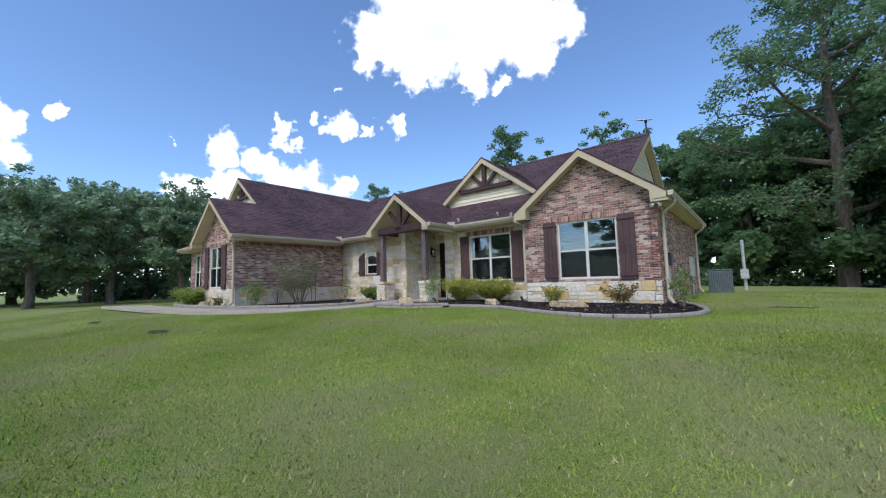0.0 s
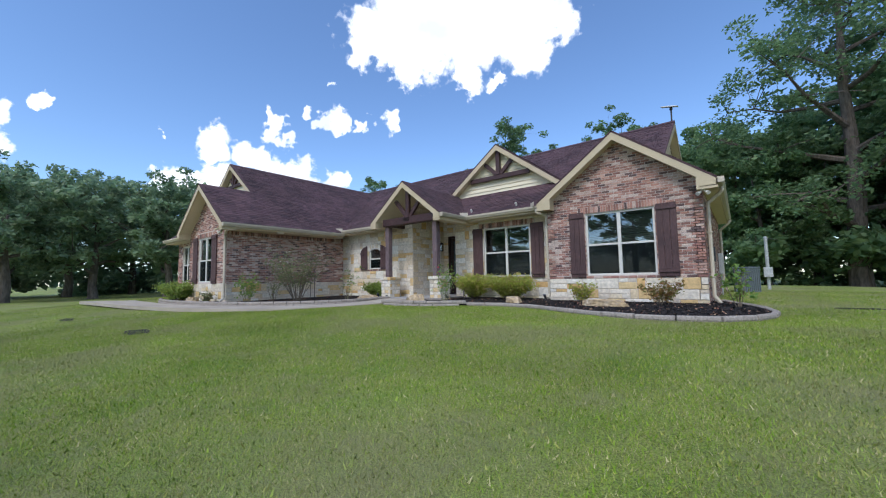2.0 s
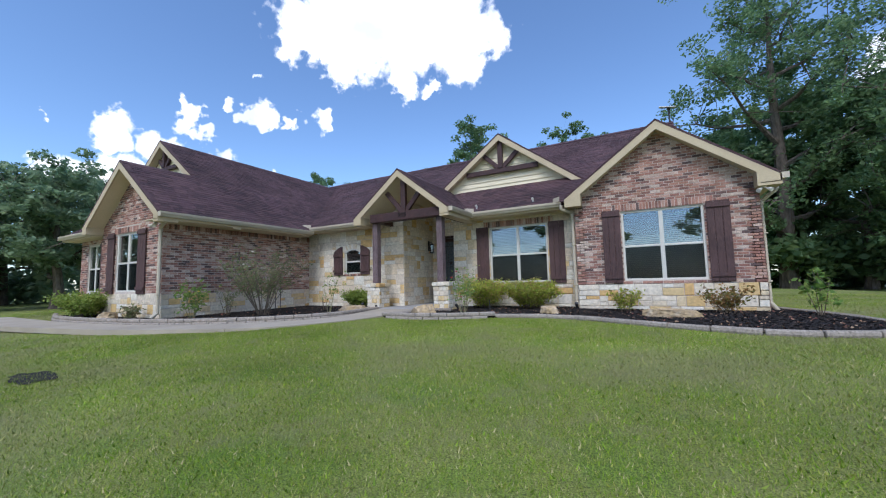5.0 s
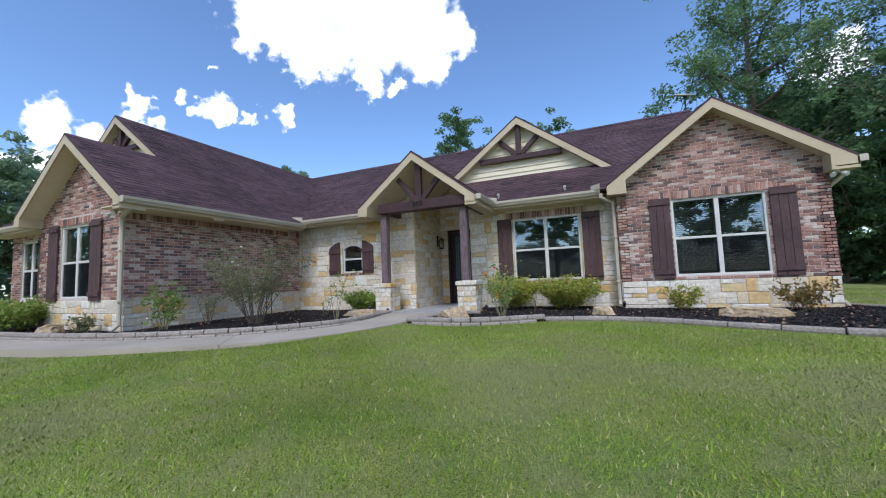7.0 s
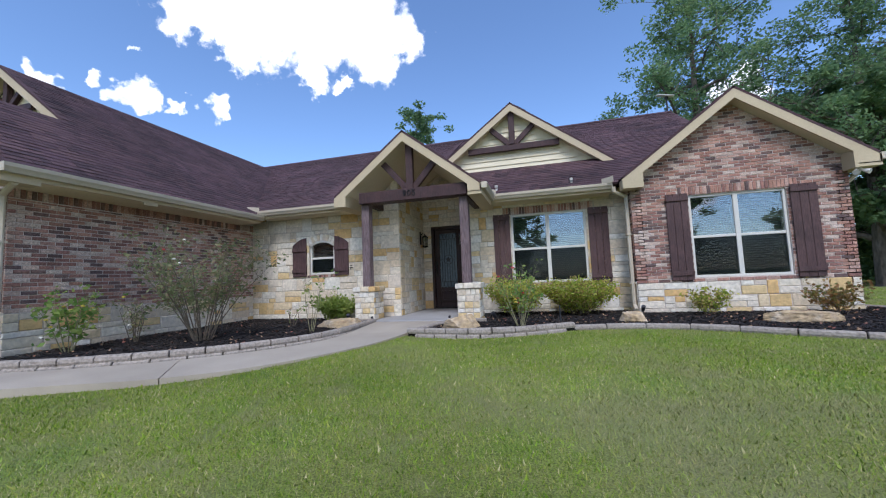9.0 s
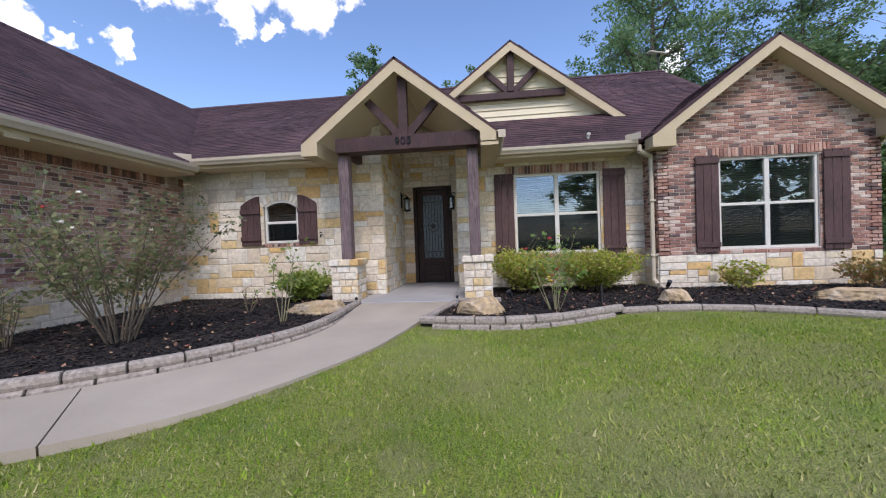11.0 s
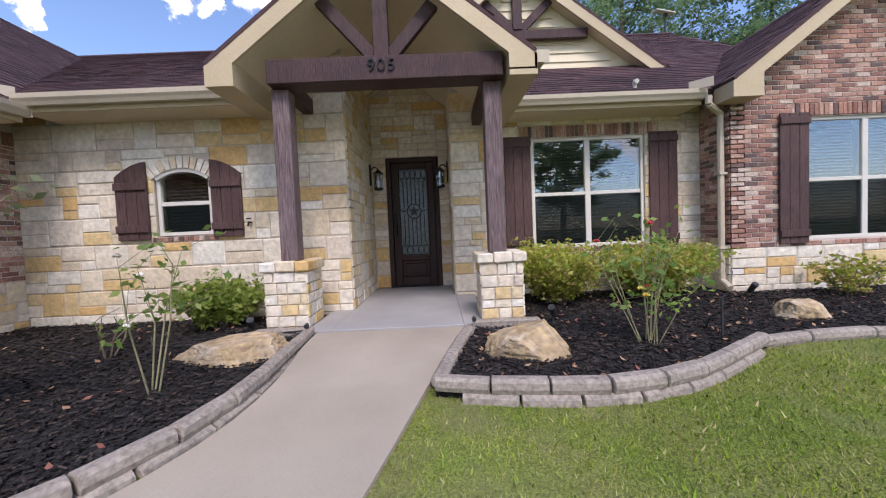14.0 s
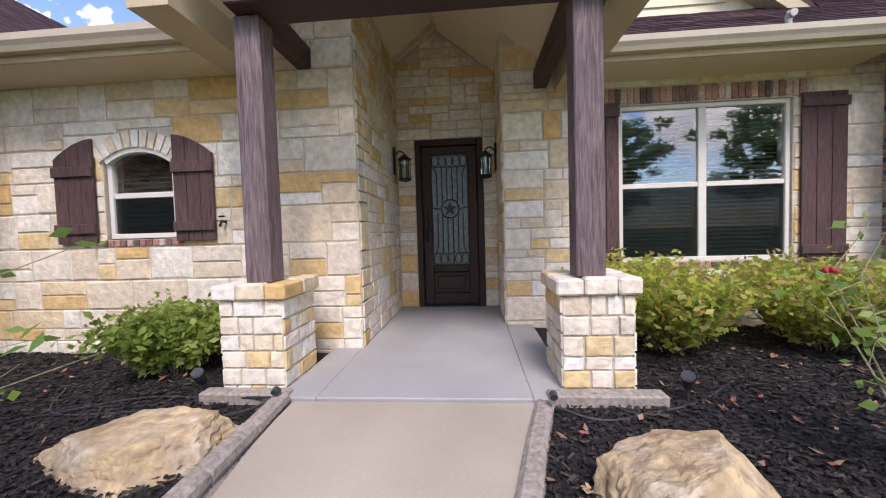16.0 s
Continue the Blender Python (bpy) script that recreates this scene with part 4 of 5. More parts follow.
def downspout(top, bend, foot, at_wall):
    """A gutter pipe: from the gutter back to the wall, down it, and out at the foot."""
    bm = bmesh.new()
    pts = [top, (top[0], top[1], top[2] - .12), bend, (bend[0], bend[1], bend[2] - .12), (bend[0], bend[1], .14), foot]
    tube(bm, [pts[0], pts[1]], .045, 8)
    tube(bm, [pts[1], pts[2]], .045, 8)
    tube(bm, [(bend[0], bend[1], bend[2] + .02), (bend[0], bend[1], .10)], .045, 8)
    tube(bm, [(bend[0], bend[1], .13), foot], .045, 8)
    d = part("downspout", bm, M_GUTTER, house, "tan metal downspout")
    for z in (.6, 1.7):
        part("strap", boxes(((bend[0] - .06, bend[1] - .06, z), (bend[0] + .06, bend[1] + .06, z + .03))), M_GUTTER, d)


downspout((4.42, -1.78, 2.82), (4.69, -1.64, 2.60), (4.69, -1.80, .03), 0)
downspout((-4.62, -7.35, 2.66), (-5.20, -7.2, 2.45), (-5.20, -7.35, .0), 0)
downspout((9.13, -1.4, 2.83), (8.83, -1.4, 2.45), (8.95, -1.4, -.05), 0)
downspout((9.13, 6.3, 2.83), (8.83, 6.3, 2.45), (8.95, 6.3, -.05), 0)

# ---- front door ----
door = part("front_door", boxes(((-.5, -.03, 0), (-.41, .1, 2.48)), ((.41, -.03, 0), (.5, .1, 2.48)), ((-.41, -.03, 2.39), (.41, .1, 2.48)), bevel=.012), M_DOOR, house, "dark wooden front door with iron grille over glass")
part("door_leaf", boxes(((-.405, .03, .03), (-.27, .08, 2.385)), ((.27, .03, .03), (.405, .08, 2.385)), ((-.27, .03, 2.27), (.27, .08, 2.385)), ((-.27, .03, .52), (.27, .08, .62)), ((-.27, .03, .03), (.27, .08, .20)), bevel=.008), M_DOOR, door)
part("door_panel", boxes(((-.268, .045, .202), (.268, .075, .518)), ((-.21, .032, .26), (.21, .06, .46)), bevel=.012), M_DOOR, door)
part("glazing_bead", boxes(((-.285, .018, .605), (-.262, .045, 2.285)), ((.262, .018, .605), (.285, .045, 2.285)), ((-.262, .018, .605), (.262, .045, .628)), ((-.262, .018, 2.262), (.262, .045, 2.285)), bevel=.006), M_DOOR, door)
M_FROST = material("frosted_door_glass", [(.06, .08, .095), (.09, .11, .125)], 14, .25, .3, 30, grain=.2, spec=.6)
part("door_glass", boxes(((-.262, .05, .628), (.262, .058, 2.262))), M_FROST, door)
part("threshold", boxes(((-.41, -.02, -.0), (.41, .1, .028)), bevel=.006), M_BLACK, door)
g = part("iron_grille", bar(bmesh.new(), (-.262, .035, 2.08), (.262, .035, 2.08), .014, .014), M_BLACK, door, "wrought-iron grille with a star")
part("cross_bar", bar(bmesh.new(), (-.262, .035, .80), (.262, .035, .80), .014, .014), M_BLACK, g)
for i, x in enumerate((-.19, -.115, -.04, .04, .115, .19)):
    for z0, z1, s in ((.80, 1.30, -1), (1.62, 2.08, 1)):
        if abs(x) > .15:
            k = (1.40 if s < 0 else 1.52)
            far = .80 if s < 0 else 2.08
            pts = [(x * 1.0, .035, k), (x, .035, far + (.10 if s < 0 else -.10)), (x * 1.25, .035, far)]
            part("scroll_bar", tube(bmesh.new(), pts, .008, 5), M_BLACK, g)
        else:
            part("bar", tube(bmesh.new(), [(x, .035, .80 if s < 0 else 1.46 + .13 * math.cos(x * 8)), (x, .035, 1.46 - .13 * math.cos(x * 8) if s < 0 else 2.08)], .007, 5), M_BLACK, g)
part("ring", tube(bmesh.new(), [(.135 * math.cos(a), .033, 1.46 + .135 * math.sin(a)) for a in np.linspace(0, 6.2832, 25)], .010, 5), M_BLACK, g)
bm = bmesh.new()
prism(bm, [((.115 if k % 2 == 0 else .046) * math.sin(k * math.pi / 5), 1.46 + (.115 if k % 2 == 0 else .046) * math.cos(k * math.pi / 5)) for k in range(10)], .022, .036)
part("star", bm, M_BLACK, g)
for zc in (2.17, .715):
    for i in range(5):
        x = -.21 + i * .105
        part("ring", tube(bmesh.new(), [(x + .05 * math.cos(a), .034, zc + .08 * math.sin(a)) for a in np.linspace(0, 6.2832, 15)], .006, 5), M_BLACK, g)
for s in (-1, 1):
    part("side_scroll", tube(bmesh.new(), [(s * .262, .035, 1.46 + .02), (s * .2, .035, 1.46 + .01), (s * .145, .035, 1.46)], .008, 5), M_BLACK, g)
h = part("door_handle", boxes(((-.372, .0, .98), (-.325, .03, 1.42)), bevel=.008), M_BLACK, door, "tall black handle set with deadbolt")
part("grip", tube(bmesh.new(), [(-.348, .0, 1.18), (-.348, -.045, 1.15), (-.348, -.045, 1.02), (-.348, .0, .99)], .009, 6), M_BLACK, h)
part("deadbolt", tube(bmesh.new(), [(-.348, .0, 1.36), (-.348, -.02, 1.36)], .024, 10), M_BLACK, h)


def lantern(x, s):
    """Wall lantern on the alcove's side wall; s is the way it stands out."""
    L = thing("wall_lantern", "black metal wall lantern with clear glass", "wall lantern", (x, -.36, 2.05), 0, "porch lanterns")
    part("back_plate", boxes(((0 if s > 0 else -.025, -.05, -.12), (.025 if s > 0 else 0, .05, .26)), bevel=.008), M_BLACK, L)
    part("arm", tube(bmesh.new(), [(s * .02, 0, .16), (s * .08, 0, .21), (s * .14, 0, .19), (s * .15, 0, .15)], .012, 6), M_BLACK, L)
    bm = bmesh.new()
    tube(bm, [(s * .15, 0, .16), (s * .15, 0, .13), (s * .15, 0, .09), (s * .15, 0, .085)], [.02, .055, .10, .095], 12)
    part("cap", bm, M_BLACK, L)
    part("glass_cylinder", tube(bmesh.new(), [(s * .15, 0, .085), (s * .15, 0, -.17)], .065, 14), M_GLASS, L).visible_shadow = False
    for k in range(6):
        a = k * 6.2832 / 6
        part("cage_bar", tube(bmesh.new(), [(s * .15 + .078 * math.cos(a), .078 * math.sin(a), .088), (s * .15 + .074 * math.cos(a), .074 * math.sin(a), -.18)], .006, 5), M_BLACK, L)
    part("base", tube(bmesh.new(), [(s * .15, 0, -.17), (s * .15, 0, -.2), (s * .15, 0, -.22)], [.09, .085, .02], 12), M_BLACK, L)
    part("candle", tube(bmesh.new(), [(s * .15, 0, -.17), (s * .15, 0, -.03)], .014, 8), M_WHITE, L)


lantern(-.745, 1)
lantern(.675, -1)


# ---- bed edging ----
def edge_piece():
    """A weathered log-shaped edging block, 1 long, with a rounded top."""
    bm = bmesh.new()
    prof = [(-.05, 0), (.05, 0), (.062, .035), (.056, .075), (.03, .096), (-.03, .096), (-.056, .075), (-.062, .035)]
    prism(bm, prof, .012, .988, "x")
    me = bpy.data.meshes.new("edging_block")
    bmesh.ops.recalc_face_normals(bm, faces=bm.faces)
    bmesh.ops.bevel(bm, geom=[e for e in bm.edges if abs(e.verts[0].co.x - e.verts[1].co.x) < .01], offset=.012, segments=1, affect="EDGES")
    bm.to_mesh(me)
    bm.free()
    me.materials.append(M_EDGE)
    return me


EDGE = edge_piece()


def edging(label, line, z_low, tiers=2, piece=.33, out=-1):
    ob = thing("bed_edging", label, "garden edging")
    pts = curved(line, 400)
    total = sum((b - a).length for a, b in zip(pts, pts[1:]))
    rng = random.Random(len(line))
    for t in range(tiers):
        n = round(total / piece)
        ends = [resample([(p.x, p.y) for p in pts], 2 * n + 1)[i] for i in range((tiers - 1 - t) % 2, 2 * n + 1, 2)]
        for a, b in zip(ends, ends[1:]):
            d = b - a
            o = new("edging_block", EDGE)
            o.parent = ob
            s = rng.uniform(.95, 1.05)
            o.matrix_basis = Matrix.Translation((a.x, a.y, z_low + t * .094)) @ Matrix.Rotation(math.atan2(d.y, d.x) + rng.uniform(-.012, .012), 4, "Z") @ Matrix.Translation((0, (.022 if t == 0 and tiers > 1 else 0) * out, 0)) @ Matrix.Diagonal((d.length, s, s, 1))


edging("grey two-course log edging at the front of the mulch bed", BED_R[:7], -.135, 2, .36)
edging("low weathered single log edging round the mulch bed", [(3.12, -4.0)] + BED_R[7:], -.10, 1, .62)
edging("grey log-shaped edging along the walkway", BED_L, -.135, 2, .42, 1)
edging("grey edging beside the porch walkway", [(.42, -4.56), (.56, -3.9), (.76, -3.12)], -.085, 1, .5)
for x0, x1 in ((-1.62, -.98), (.80, 1.55)):
    tagged(part("landscape_timber", boxes(((x0, -3.12, -.06), (x1, -3.0, .03)), bevel=.012), M_EDGE), "weathered grey timber before the pedestal", "landscape timber")


# ---- plants ----
def scatter_leaves(name, centres, radii, n, size, mat, seed, flat=.0, aspect=1.8):
    """One mesh of n small bent leaves scattered about the centres."""
    rg = np.random.RandomState(seed)
    c = np.array(centres)[rg.randint(0, len(centres), n)]
    r = np.array(radii)
    off = rg.normal(size=(n, 3))
    off /= np.linalg.norm(off, axis=1)[:, None]
    off *= (rg.rand(n) ** .45)[:, None]
    p = c + off * r
    a = rg.normal(size=(n, 3))
    a[:, 2] *= .6
    a /= np.linalg.norm(a, axis=1)[:, None]
    b = np.cross(a, rg.normal(size=(n, 3)) + np.array([0, 0, flat]))
    b /= np.linalg.norm(b, axis=1)[:, None] + 1e-9
    s = size * (.6 + .8 * rg.rand(n))[:, None]
    nrm = np.cross(a, b)
    v = np.stack([p - a * s * aspect / 2, p + b * s * .5 + nrm * s * .12, p + a * s * aspect / 2, p - b * s * .5 + nrm * s * .12], 1).reshape(-1, 3)
    me = bpy.data.meshes.new(name)
    me.vertices.add(4 * n)
    me.vertices.foreach_set("co", v.astype(np.float32).ravel())
    me.loops.add(4 * n)
    me.loops.foreach_set("vertex_index", np.arange(4 * n, dtype=np.int32))
    me.polygons.add(n)
    me.polygons.foreach_set("loop_start", np.arange(0, 4 * n, 4, dtype=np.int32))
    me.update(calc_edges=True)
    me.materials.append(mat)
    return me


def tree(name, label, at, height, spread, trunk_r, seed, leaves=9000, leaf=.26, clear=.22, group="", limbs=9, mat=None):
    rng = random.Random(seed)
    T = thing(name, label, "tree", at, rng.uniform(0, 360), group)
    lean = Vector((rng.uniform(-.06, .06), rng.uniform(-.06, .06), 0))
    spine = [Vector((0, 0, -.3)), Vector((0, 0, .15)), *(Vector((rng.uniform(-.12, .12), rng.uniform(-.12, .12), height * k)) + lean * height * k for k in (.12, .25, .4, .55, .7, .85, .95))]
    bm = tube(bmesh.new(), spine, [trunk_r * k for k in (1.6, 1.15, .95, .85, .68, .5, .34, .18, .05)], 9)
    tips = []
    for i in range(limbs):
        k = clear + (0.92 - clear) * (i + rng.random() * .6) / limbs
        base = Vector((0, 0, height * k)) + lean * height * k
        ang = i * 2.4 + rng.uniform(-.4, .4)
        reach = spread * (1 - .62 * max(0, (k - .35) / .65) ** 1.4) * rng.uniform(.65, 1.1) * (.75 if k < .3 else 1)
        rise = reach * rng.uniform(.25, .7)
        pts, p = [base], base
        for s in range(1, 5):
            p = base + Vector((math.cos(ang) * reach * s / 4, math.sin(ang) * reach * s / 4, rise * (s / 4) ** 1.3)) + Vector([rng.uniform(-.25, .25) for _ in range(3)])
            pts.append(p)
        r0 = trunk_r * (.5 * (1 - k) + .12)
        tube(bm, pts, [r0, r0 * .75, r0 * .5, r0 * .3, r0 * .1], 6)
        for s in (2, 3, 4):
            tips.append((pts[s], 1))
            for _ in range(3):
                q = pts[s] + Vector((rng.gauss(0, .26), rng.gauss(0, .26), rng.gauss(.12, .2))) * spread * .75
                tube(bm, [pts[s], pts[s].lerp(q, .5) + Vector((0, 0, .1)), q], [r0 * .22, r0 * .14, r0 * .05], 4)
                tips.append((q, 1))
    tips += [(spine[-1] + Vector((rng.gauss(0, .5), rng.gauss(0, .5), rng.gauss(-.2, .5))), 1) for _ in range(5)]
    for q in spine[4:8]:
        tips += [(q + Vector((rng.gauss(0, .16), rng.gauss(0, .16), rng.gauss(0, .1))) * spread, 1) for _ in range(4)]
    part("trunk", bm, M_BARK, T)
    cr = scatter_leaves("crown", [tuple(t[0]) for t in tips], (spread * .135, spread * .135, spread * .085), leaves, leaf, mat or M_LEAF, seed, 1.0, 2.0)
    part("crown", cr, mat or M_LEAF, T)
    return T


big = tree("pecan_tree", "tall broad green tree with a thick grey trunk", (15.45, 22.8, -.5), 25, 7.4, .52, 3, 27000, .15, .12, limbs=24)
copy_thing(big, pose(21.5, 16.0, -.5, 0, 0, 130) @ Matrix.Scale(.76, 4))
wood = tree("tree", "leafy green tree at the edge of the wood", (20, 24, -.5), 14, 6.0, .32, 8, 15000, .22, .1, "woodland trees", 12)
# the row's leaves carry painted haze in their colour
row = tree("tree", "rounded green tree in a distant row", (-33, -11.5, -.5), 9.2, 5.0, .3, 12, 9000, .19, .2, "distant tree row", 11, M_LEAF_HAZE)
rng = random.Random(4)
for x, y, s in ((9, 30, 1.0), (14, 27, .9), (26, 21, 1.05), (19, 33, 1.15), (33, 28, 1.1), (27, 33, 1.2), (4, 34, 1.1), (-1, 38, 1.15), (38, 20, 1.1), (22, 16, .85), (31, 12, 1.0), (11, 24, .72),
                (42, 8, 1.1), (16, 38, 1.2), (8, 40, 1.25), (-9, 42, .95)):
    copy_thing(wood, pose(x, y, -.5, 0, 0, rng.uniform(0, 360)) @ Matrix.Scale(s * rng.uniform(.93, 1.07), 4))
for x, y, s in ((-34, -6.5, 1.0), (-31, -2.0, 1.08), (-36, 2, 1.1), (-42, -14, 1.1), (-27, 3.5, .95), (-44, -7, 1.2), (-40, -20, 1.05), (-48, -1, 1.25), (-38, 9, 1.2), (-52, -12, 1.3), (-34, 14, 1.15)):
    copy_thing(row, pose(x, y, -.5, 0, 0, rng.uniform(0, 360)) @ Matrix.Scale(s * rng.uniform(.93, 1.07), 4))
back_tree = tree("tree", "thin-crowned tree rising behind the house roof", (-6.6, 17.3, -.2), 15.2, 3.7, .20, 21, 8000, .135, .45, "trees behind the house", 9)
copy_thing(back_tree, pose(-24, 16, -.5, 0, 0, 70) @ Matrix.Scale(.86, 4))
copy_thing(back_tree, pose(1.5, 26, -.5, 0, 0, 160) @ Matrix.Scale(1.08, 4))
for x, y, s in ((17, -44, .8), (-2, -48, .75), (-22, -46, .8), (33, -38, .85), (-36, -40, .9)):
    t = copy_thing(row, pose(x, y, -.5, 0, 0, rng.uniform(0, 360)) @ Matrix.Scale(s * 1.8, 4))
    t["group"], t["label"] = "trees across the lawn", "rounded green tree across the front lawn"
cs = [(x + rng.uniform(-1, 1), 20 + .35 * abs(x - 12) + rng.uniform(0, 9), rng.uniform(-.3, 2.6)) for x in np.linspace(3, 46, 130)]
ob = new("undergrowth", scatter_leaves("undergrowth", cs, (1.5, 1.5, 1.1), 26000, .30, M_LEAF, 77))
tagged(ob, "dark green undergrowth along the wood's edge", "undergrowth", kind="stuff")
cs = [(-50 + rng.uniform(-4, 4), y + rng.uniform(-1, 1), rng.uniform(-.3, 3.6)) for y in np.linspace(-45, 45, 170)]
# far undergrowth takes the same haze-paled leaf colour
ob = new("undergrowth", scatter_leaves("undergrowth", cs, (2.5, 1.8, 1.4), 26000, .42, M_LEAF_HAZE, 78))
tagged(ob, "green undergrowth beyond the distant trees, paled by painted haze", "undergrowth", kind="stuff")


def shrub(name, label, at, height, spread, stems, leaves, leaf, mat, stem_mat, seed, stem_r=.008, puff=.16, flowers=(), upright=.6, leaf_from=.35, flat=.3):
    """Many canes from one foot, forked once, with small leaves about their upper parts."""
    rng = random.Random(seed)
    S = thing(name, label, "shrub", at)
    bm, tips = bmesh.new(), []
    for i in range(stems):
        a = i * 2.4 + rng.uniform(-.5, .5)
        reach = spread * math.sqrt(rng.random()) * rng.uniform(.7, 1)
        h = height * rng.uniform(.65, 1) * (1 - .35 * (reach / spread) ** 2 * (1 - upright))
        foot = Vector((math.cos(a), math.sin(a), 0)) * spread * .12 * rng.random()
        tip = Vector((math.cos(a) * reach, math.sin(a) * reach, h))
        mid = foot.lerp(tip, .5) + Vector((rng.uniform(-.05, .05), rng.uniform(-.05, .05), h * .06))
        tube(bm, [foot - Vector((0, 0, .05)), mid, tip], [stem_r, stem_r * .75, stem_r * .35], 5)
        for k in (leaf_from, .6, .8, 1):
            base = foot.lerp(mid, k * 2) if k < .5 else mid.lerp(tip, k * 2 - 1)
            q = base + Vector((rng.gauss(0, 1), rng.gauss(0, 1), rng.gauss(.8, .5))) * height * .12
            tube(bm, [base, q], [stem_r * .45, stem_r * .25], 4)
            tips += [tuple(q), tuple(base)]
    part("branch", bm, stem_mat, S)
    part("foliage", scatter_leaves("foliage", tips, (puff, puff, puff * .8), leaves, leaf, mat, seed, flat), mat, S)
    for k, (fm, n) in enumerate(flowers):
        for _ in range(n):
            p = Vector(rng.choice(tips[len(tips) // 3:]))
            b2 = bmesh.new()
            for j in range(7):
                aa = j * 2.4
                rr = .012 + .004 * j
                bmesh.ops.create_icosphere(b2, subdivisions=1, radius=.013, matrix=Matrix.Translation(p + Vector((math.cos(aa) * rr * .7, math.sin(aa) * rr * .7, .02 - .002 * j))))
            part("flower", b2, fm, S)
    return S


shrub("bush", "large bare-stemmed bush with sparse small leaves", (-3.2, -5.5, -.06), 1.7, 1.2, 22, 3300, .036, M_LEAF5, M_STEM, 5, .012, .19, [(M_RED, 5), (M_WHITE, 5)], .8, .45)
shrub("rose_bush", "rose bush with yellow blooms by the wing's corner", (-4.65, -6.6, -.06), .95, .55, 9, 420, .05, M_LEAF4, M_GREENSTEM, 6, .009, .13, [(M_YELLOW, 16), (M_WHITE, 6)], .8)
shrub("rose_bush", "half-bare rose canes beside the long brick wall", (-4.45, -5.75, -.06), .75, .45, 8, 160, .04, M_LEAF5, M_STEM, 18, .009, .11, [(M_WHITE, 2)], .8)
shrub("azalea", "dense yellow-green azalea under the window", (2.1, -1.95, -.06), .80, .82, 60, 9500, .034, M_LEAF2, M_STEM, 7, .007, .15)
shrub("azalea", "dense yellow-green azalea beside the downspout", (3.5, -1.9, -.06), .74, .90, 60, 9500, .034, M_LEAF2, M_STEM, 8, .007, .15)
shrub("rose_bush", "open rose bush with green canes and pink blooms", (2.32, -3.88, -.06), 1.1, .62, 12, 300, .036, M_LEAF4, M_GREENSTEM, 9, .006, .13, [(M_RED, 5), (M_YELLOW, 2)], .8, .4)
shrub("rose_bush", "leggy rose bush with pale canes and white buds", (-1.66, -4.5, -.06), 1.3, .36, 4, 120, .038, M_LEAF4, M_GREENSTEM, 10, .008, .10, [(M_WHITE, 4)], 1.0, .5)
shrub("rose_bush", "short pruned bare rose canes", (-2.78, -3.6, -.06), .5, .25, 5, 8, .04, M_LEAF4, M_STEM, 11, .011, .05)
shrub("azalea", "low dense green azalea under the arched window", (-2.3, -2.5, -.06), .56, .56, 40, 4200, .038, M_LEAF3, M_STEM, 12, .006, .12)
shrub("azalea", "small sparse rust-tinged azalea", (5.9, -2.3, -.06), .5, .48, 22, 650, .04, M_LEAF2, M_STEM, 13, .005, .10)
shrub("azalea", "small sparse rust-tinged azalea", (7.85, -2.45, -.06), .55, .58, 26, 750, .04, M_LEAF6, M_STEM, 14, .005, .10)
shrub("bush", "rounded green bush by the wing", (-8.9, -7.5, -.08), .75, .85, 44, 5200, .045, M_LEAF3, M_STEM, 15, .006, .16)
shrub("sapling", "thin staked sapling at the bed's end", (9.3, -2.6, -.06), .95, .28, 5, 170, .06, M_LEAF4, M_STEM, 16, .009, .10)
shrub("azalea", "small green azalea near the corner boulder", (-6.0, -7.45, -.06), .38, .3, 16, 380, .04, M_LEAF5, M_STEM, 17, .005, .08)


# ---- boulders ----
def boulder(label, at, half, seed, rz=0, tilt=0.0):
    """A quarried lump: planes cut off a sphere leave facets and sharp worn edges; tilt raises its top to one side."""
    rng = random.Random(seed)
    bm = bmesh.new()
    bmesh.ops.create_icosphere(bm, subdivisions=5, radius=1)
    cuts = [(Vector((math.cos(a), math.sin(a), rng.uniform(-.15, .55))).normalized(), rng.uniform(.5, .74)) for a in (k * 6.2832 / 7 + rng.uniform(-.35, .35) for k in range(7))]
    cuts += [(Vector((rng.uniform(-.5, .5), rng.uniform(-.5, .5), 1)).normalized(), rng.uniform(.5, .62)) for _ in range(2)]
    cuts.append((Vector((-tilt, rng.uniform(-.2, .2), 1)).normalized(), .5))
    shift = Vector((seed * 3.1, 0, 0))
    for v in bm.verts:
        p = v.co.copy()
        for _ in range(2):
            for n, d in cuts:
                k = p.dot(n)
                if k > d:
                    p -= n * (k - d)
        p += v.co * (noise.noise(p * 2.2 + shift) * .05 + noise.noise(p * 7 + shift) * .035 + noise.noise(p * 19 + shift) * .018)
        v.co = Vector((p.x * half[0] * 1.45, p.y * half[1] * 1.45, p.z * half[2] * 1.75))
    return tagged(part("boulder", bm, M_ROCK, None, "", pose(*at, 0, 0, rz)), label, "boulder")


boulder("flat tan sandstone boulder beside the walkway", (-1.45, -3.66, .01), (.42, .28, .125), 3, 14)
boulder("angular golden sandstone boulder beside the walkway", (1.17, -3.98, -.01), (.39, .25, .18), 8, -8, .45)
boulder("small rounded tan boulder near the bed's edging", (4.27, -3.25, .0), (.21, .17, .16), 5)
boulder("flat red-brown boulder in front of the brick gable", (6.8, -3.4, -.02), (.52, .26, .15), 6)
boulder("flat tan boulder near the wing", (-7.1, -7.55, .0), (.36, .22, .17), 7)


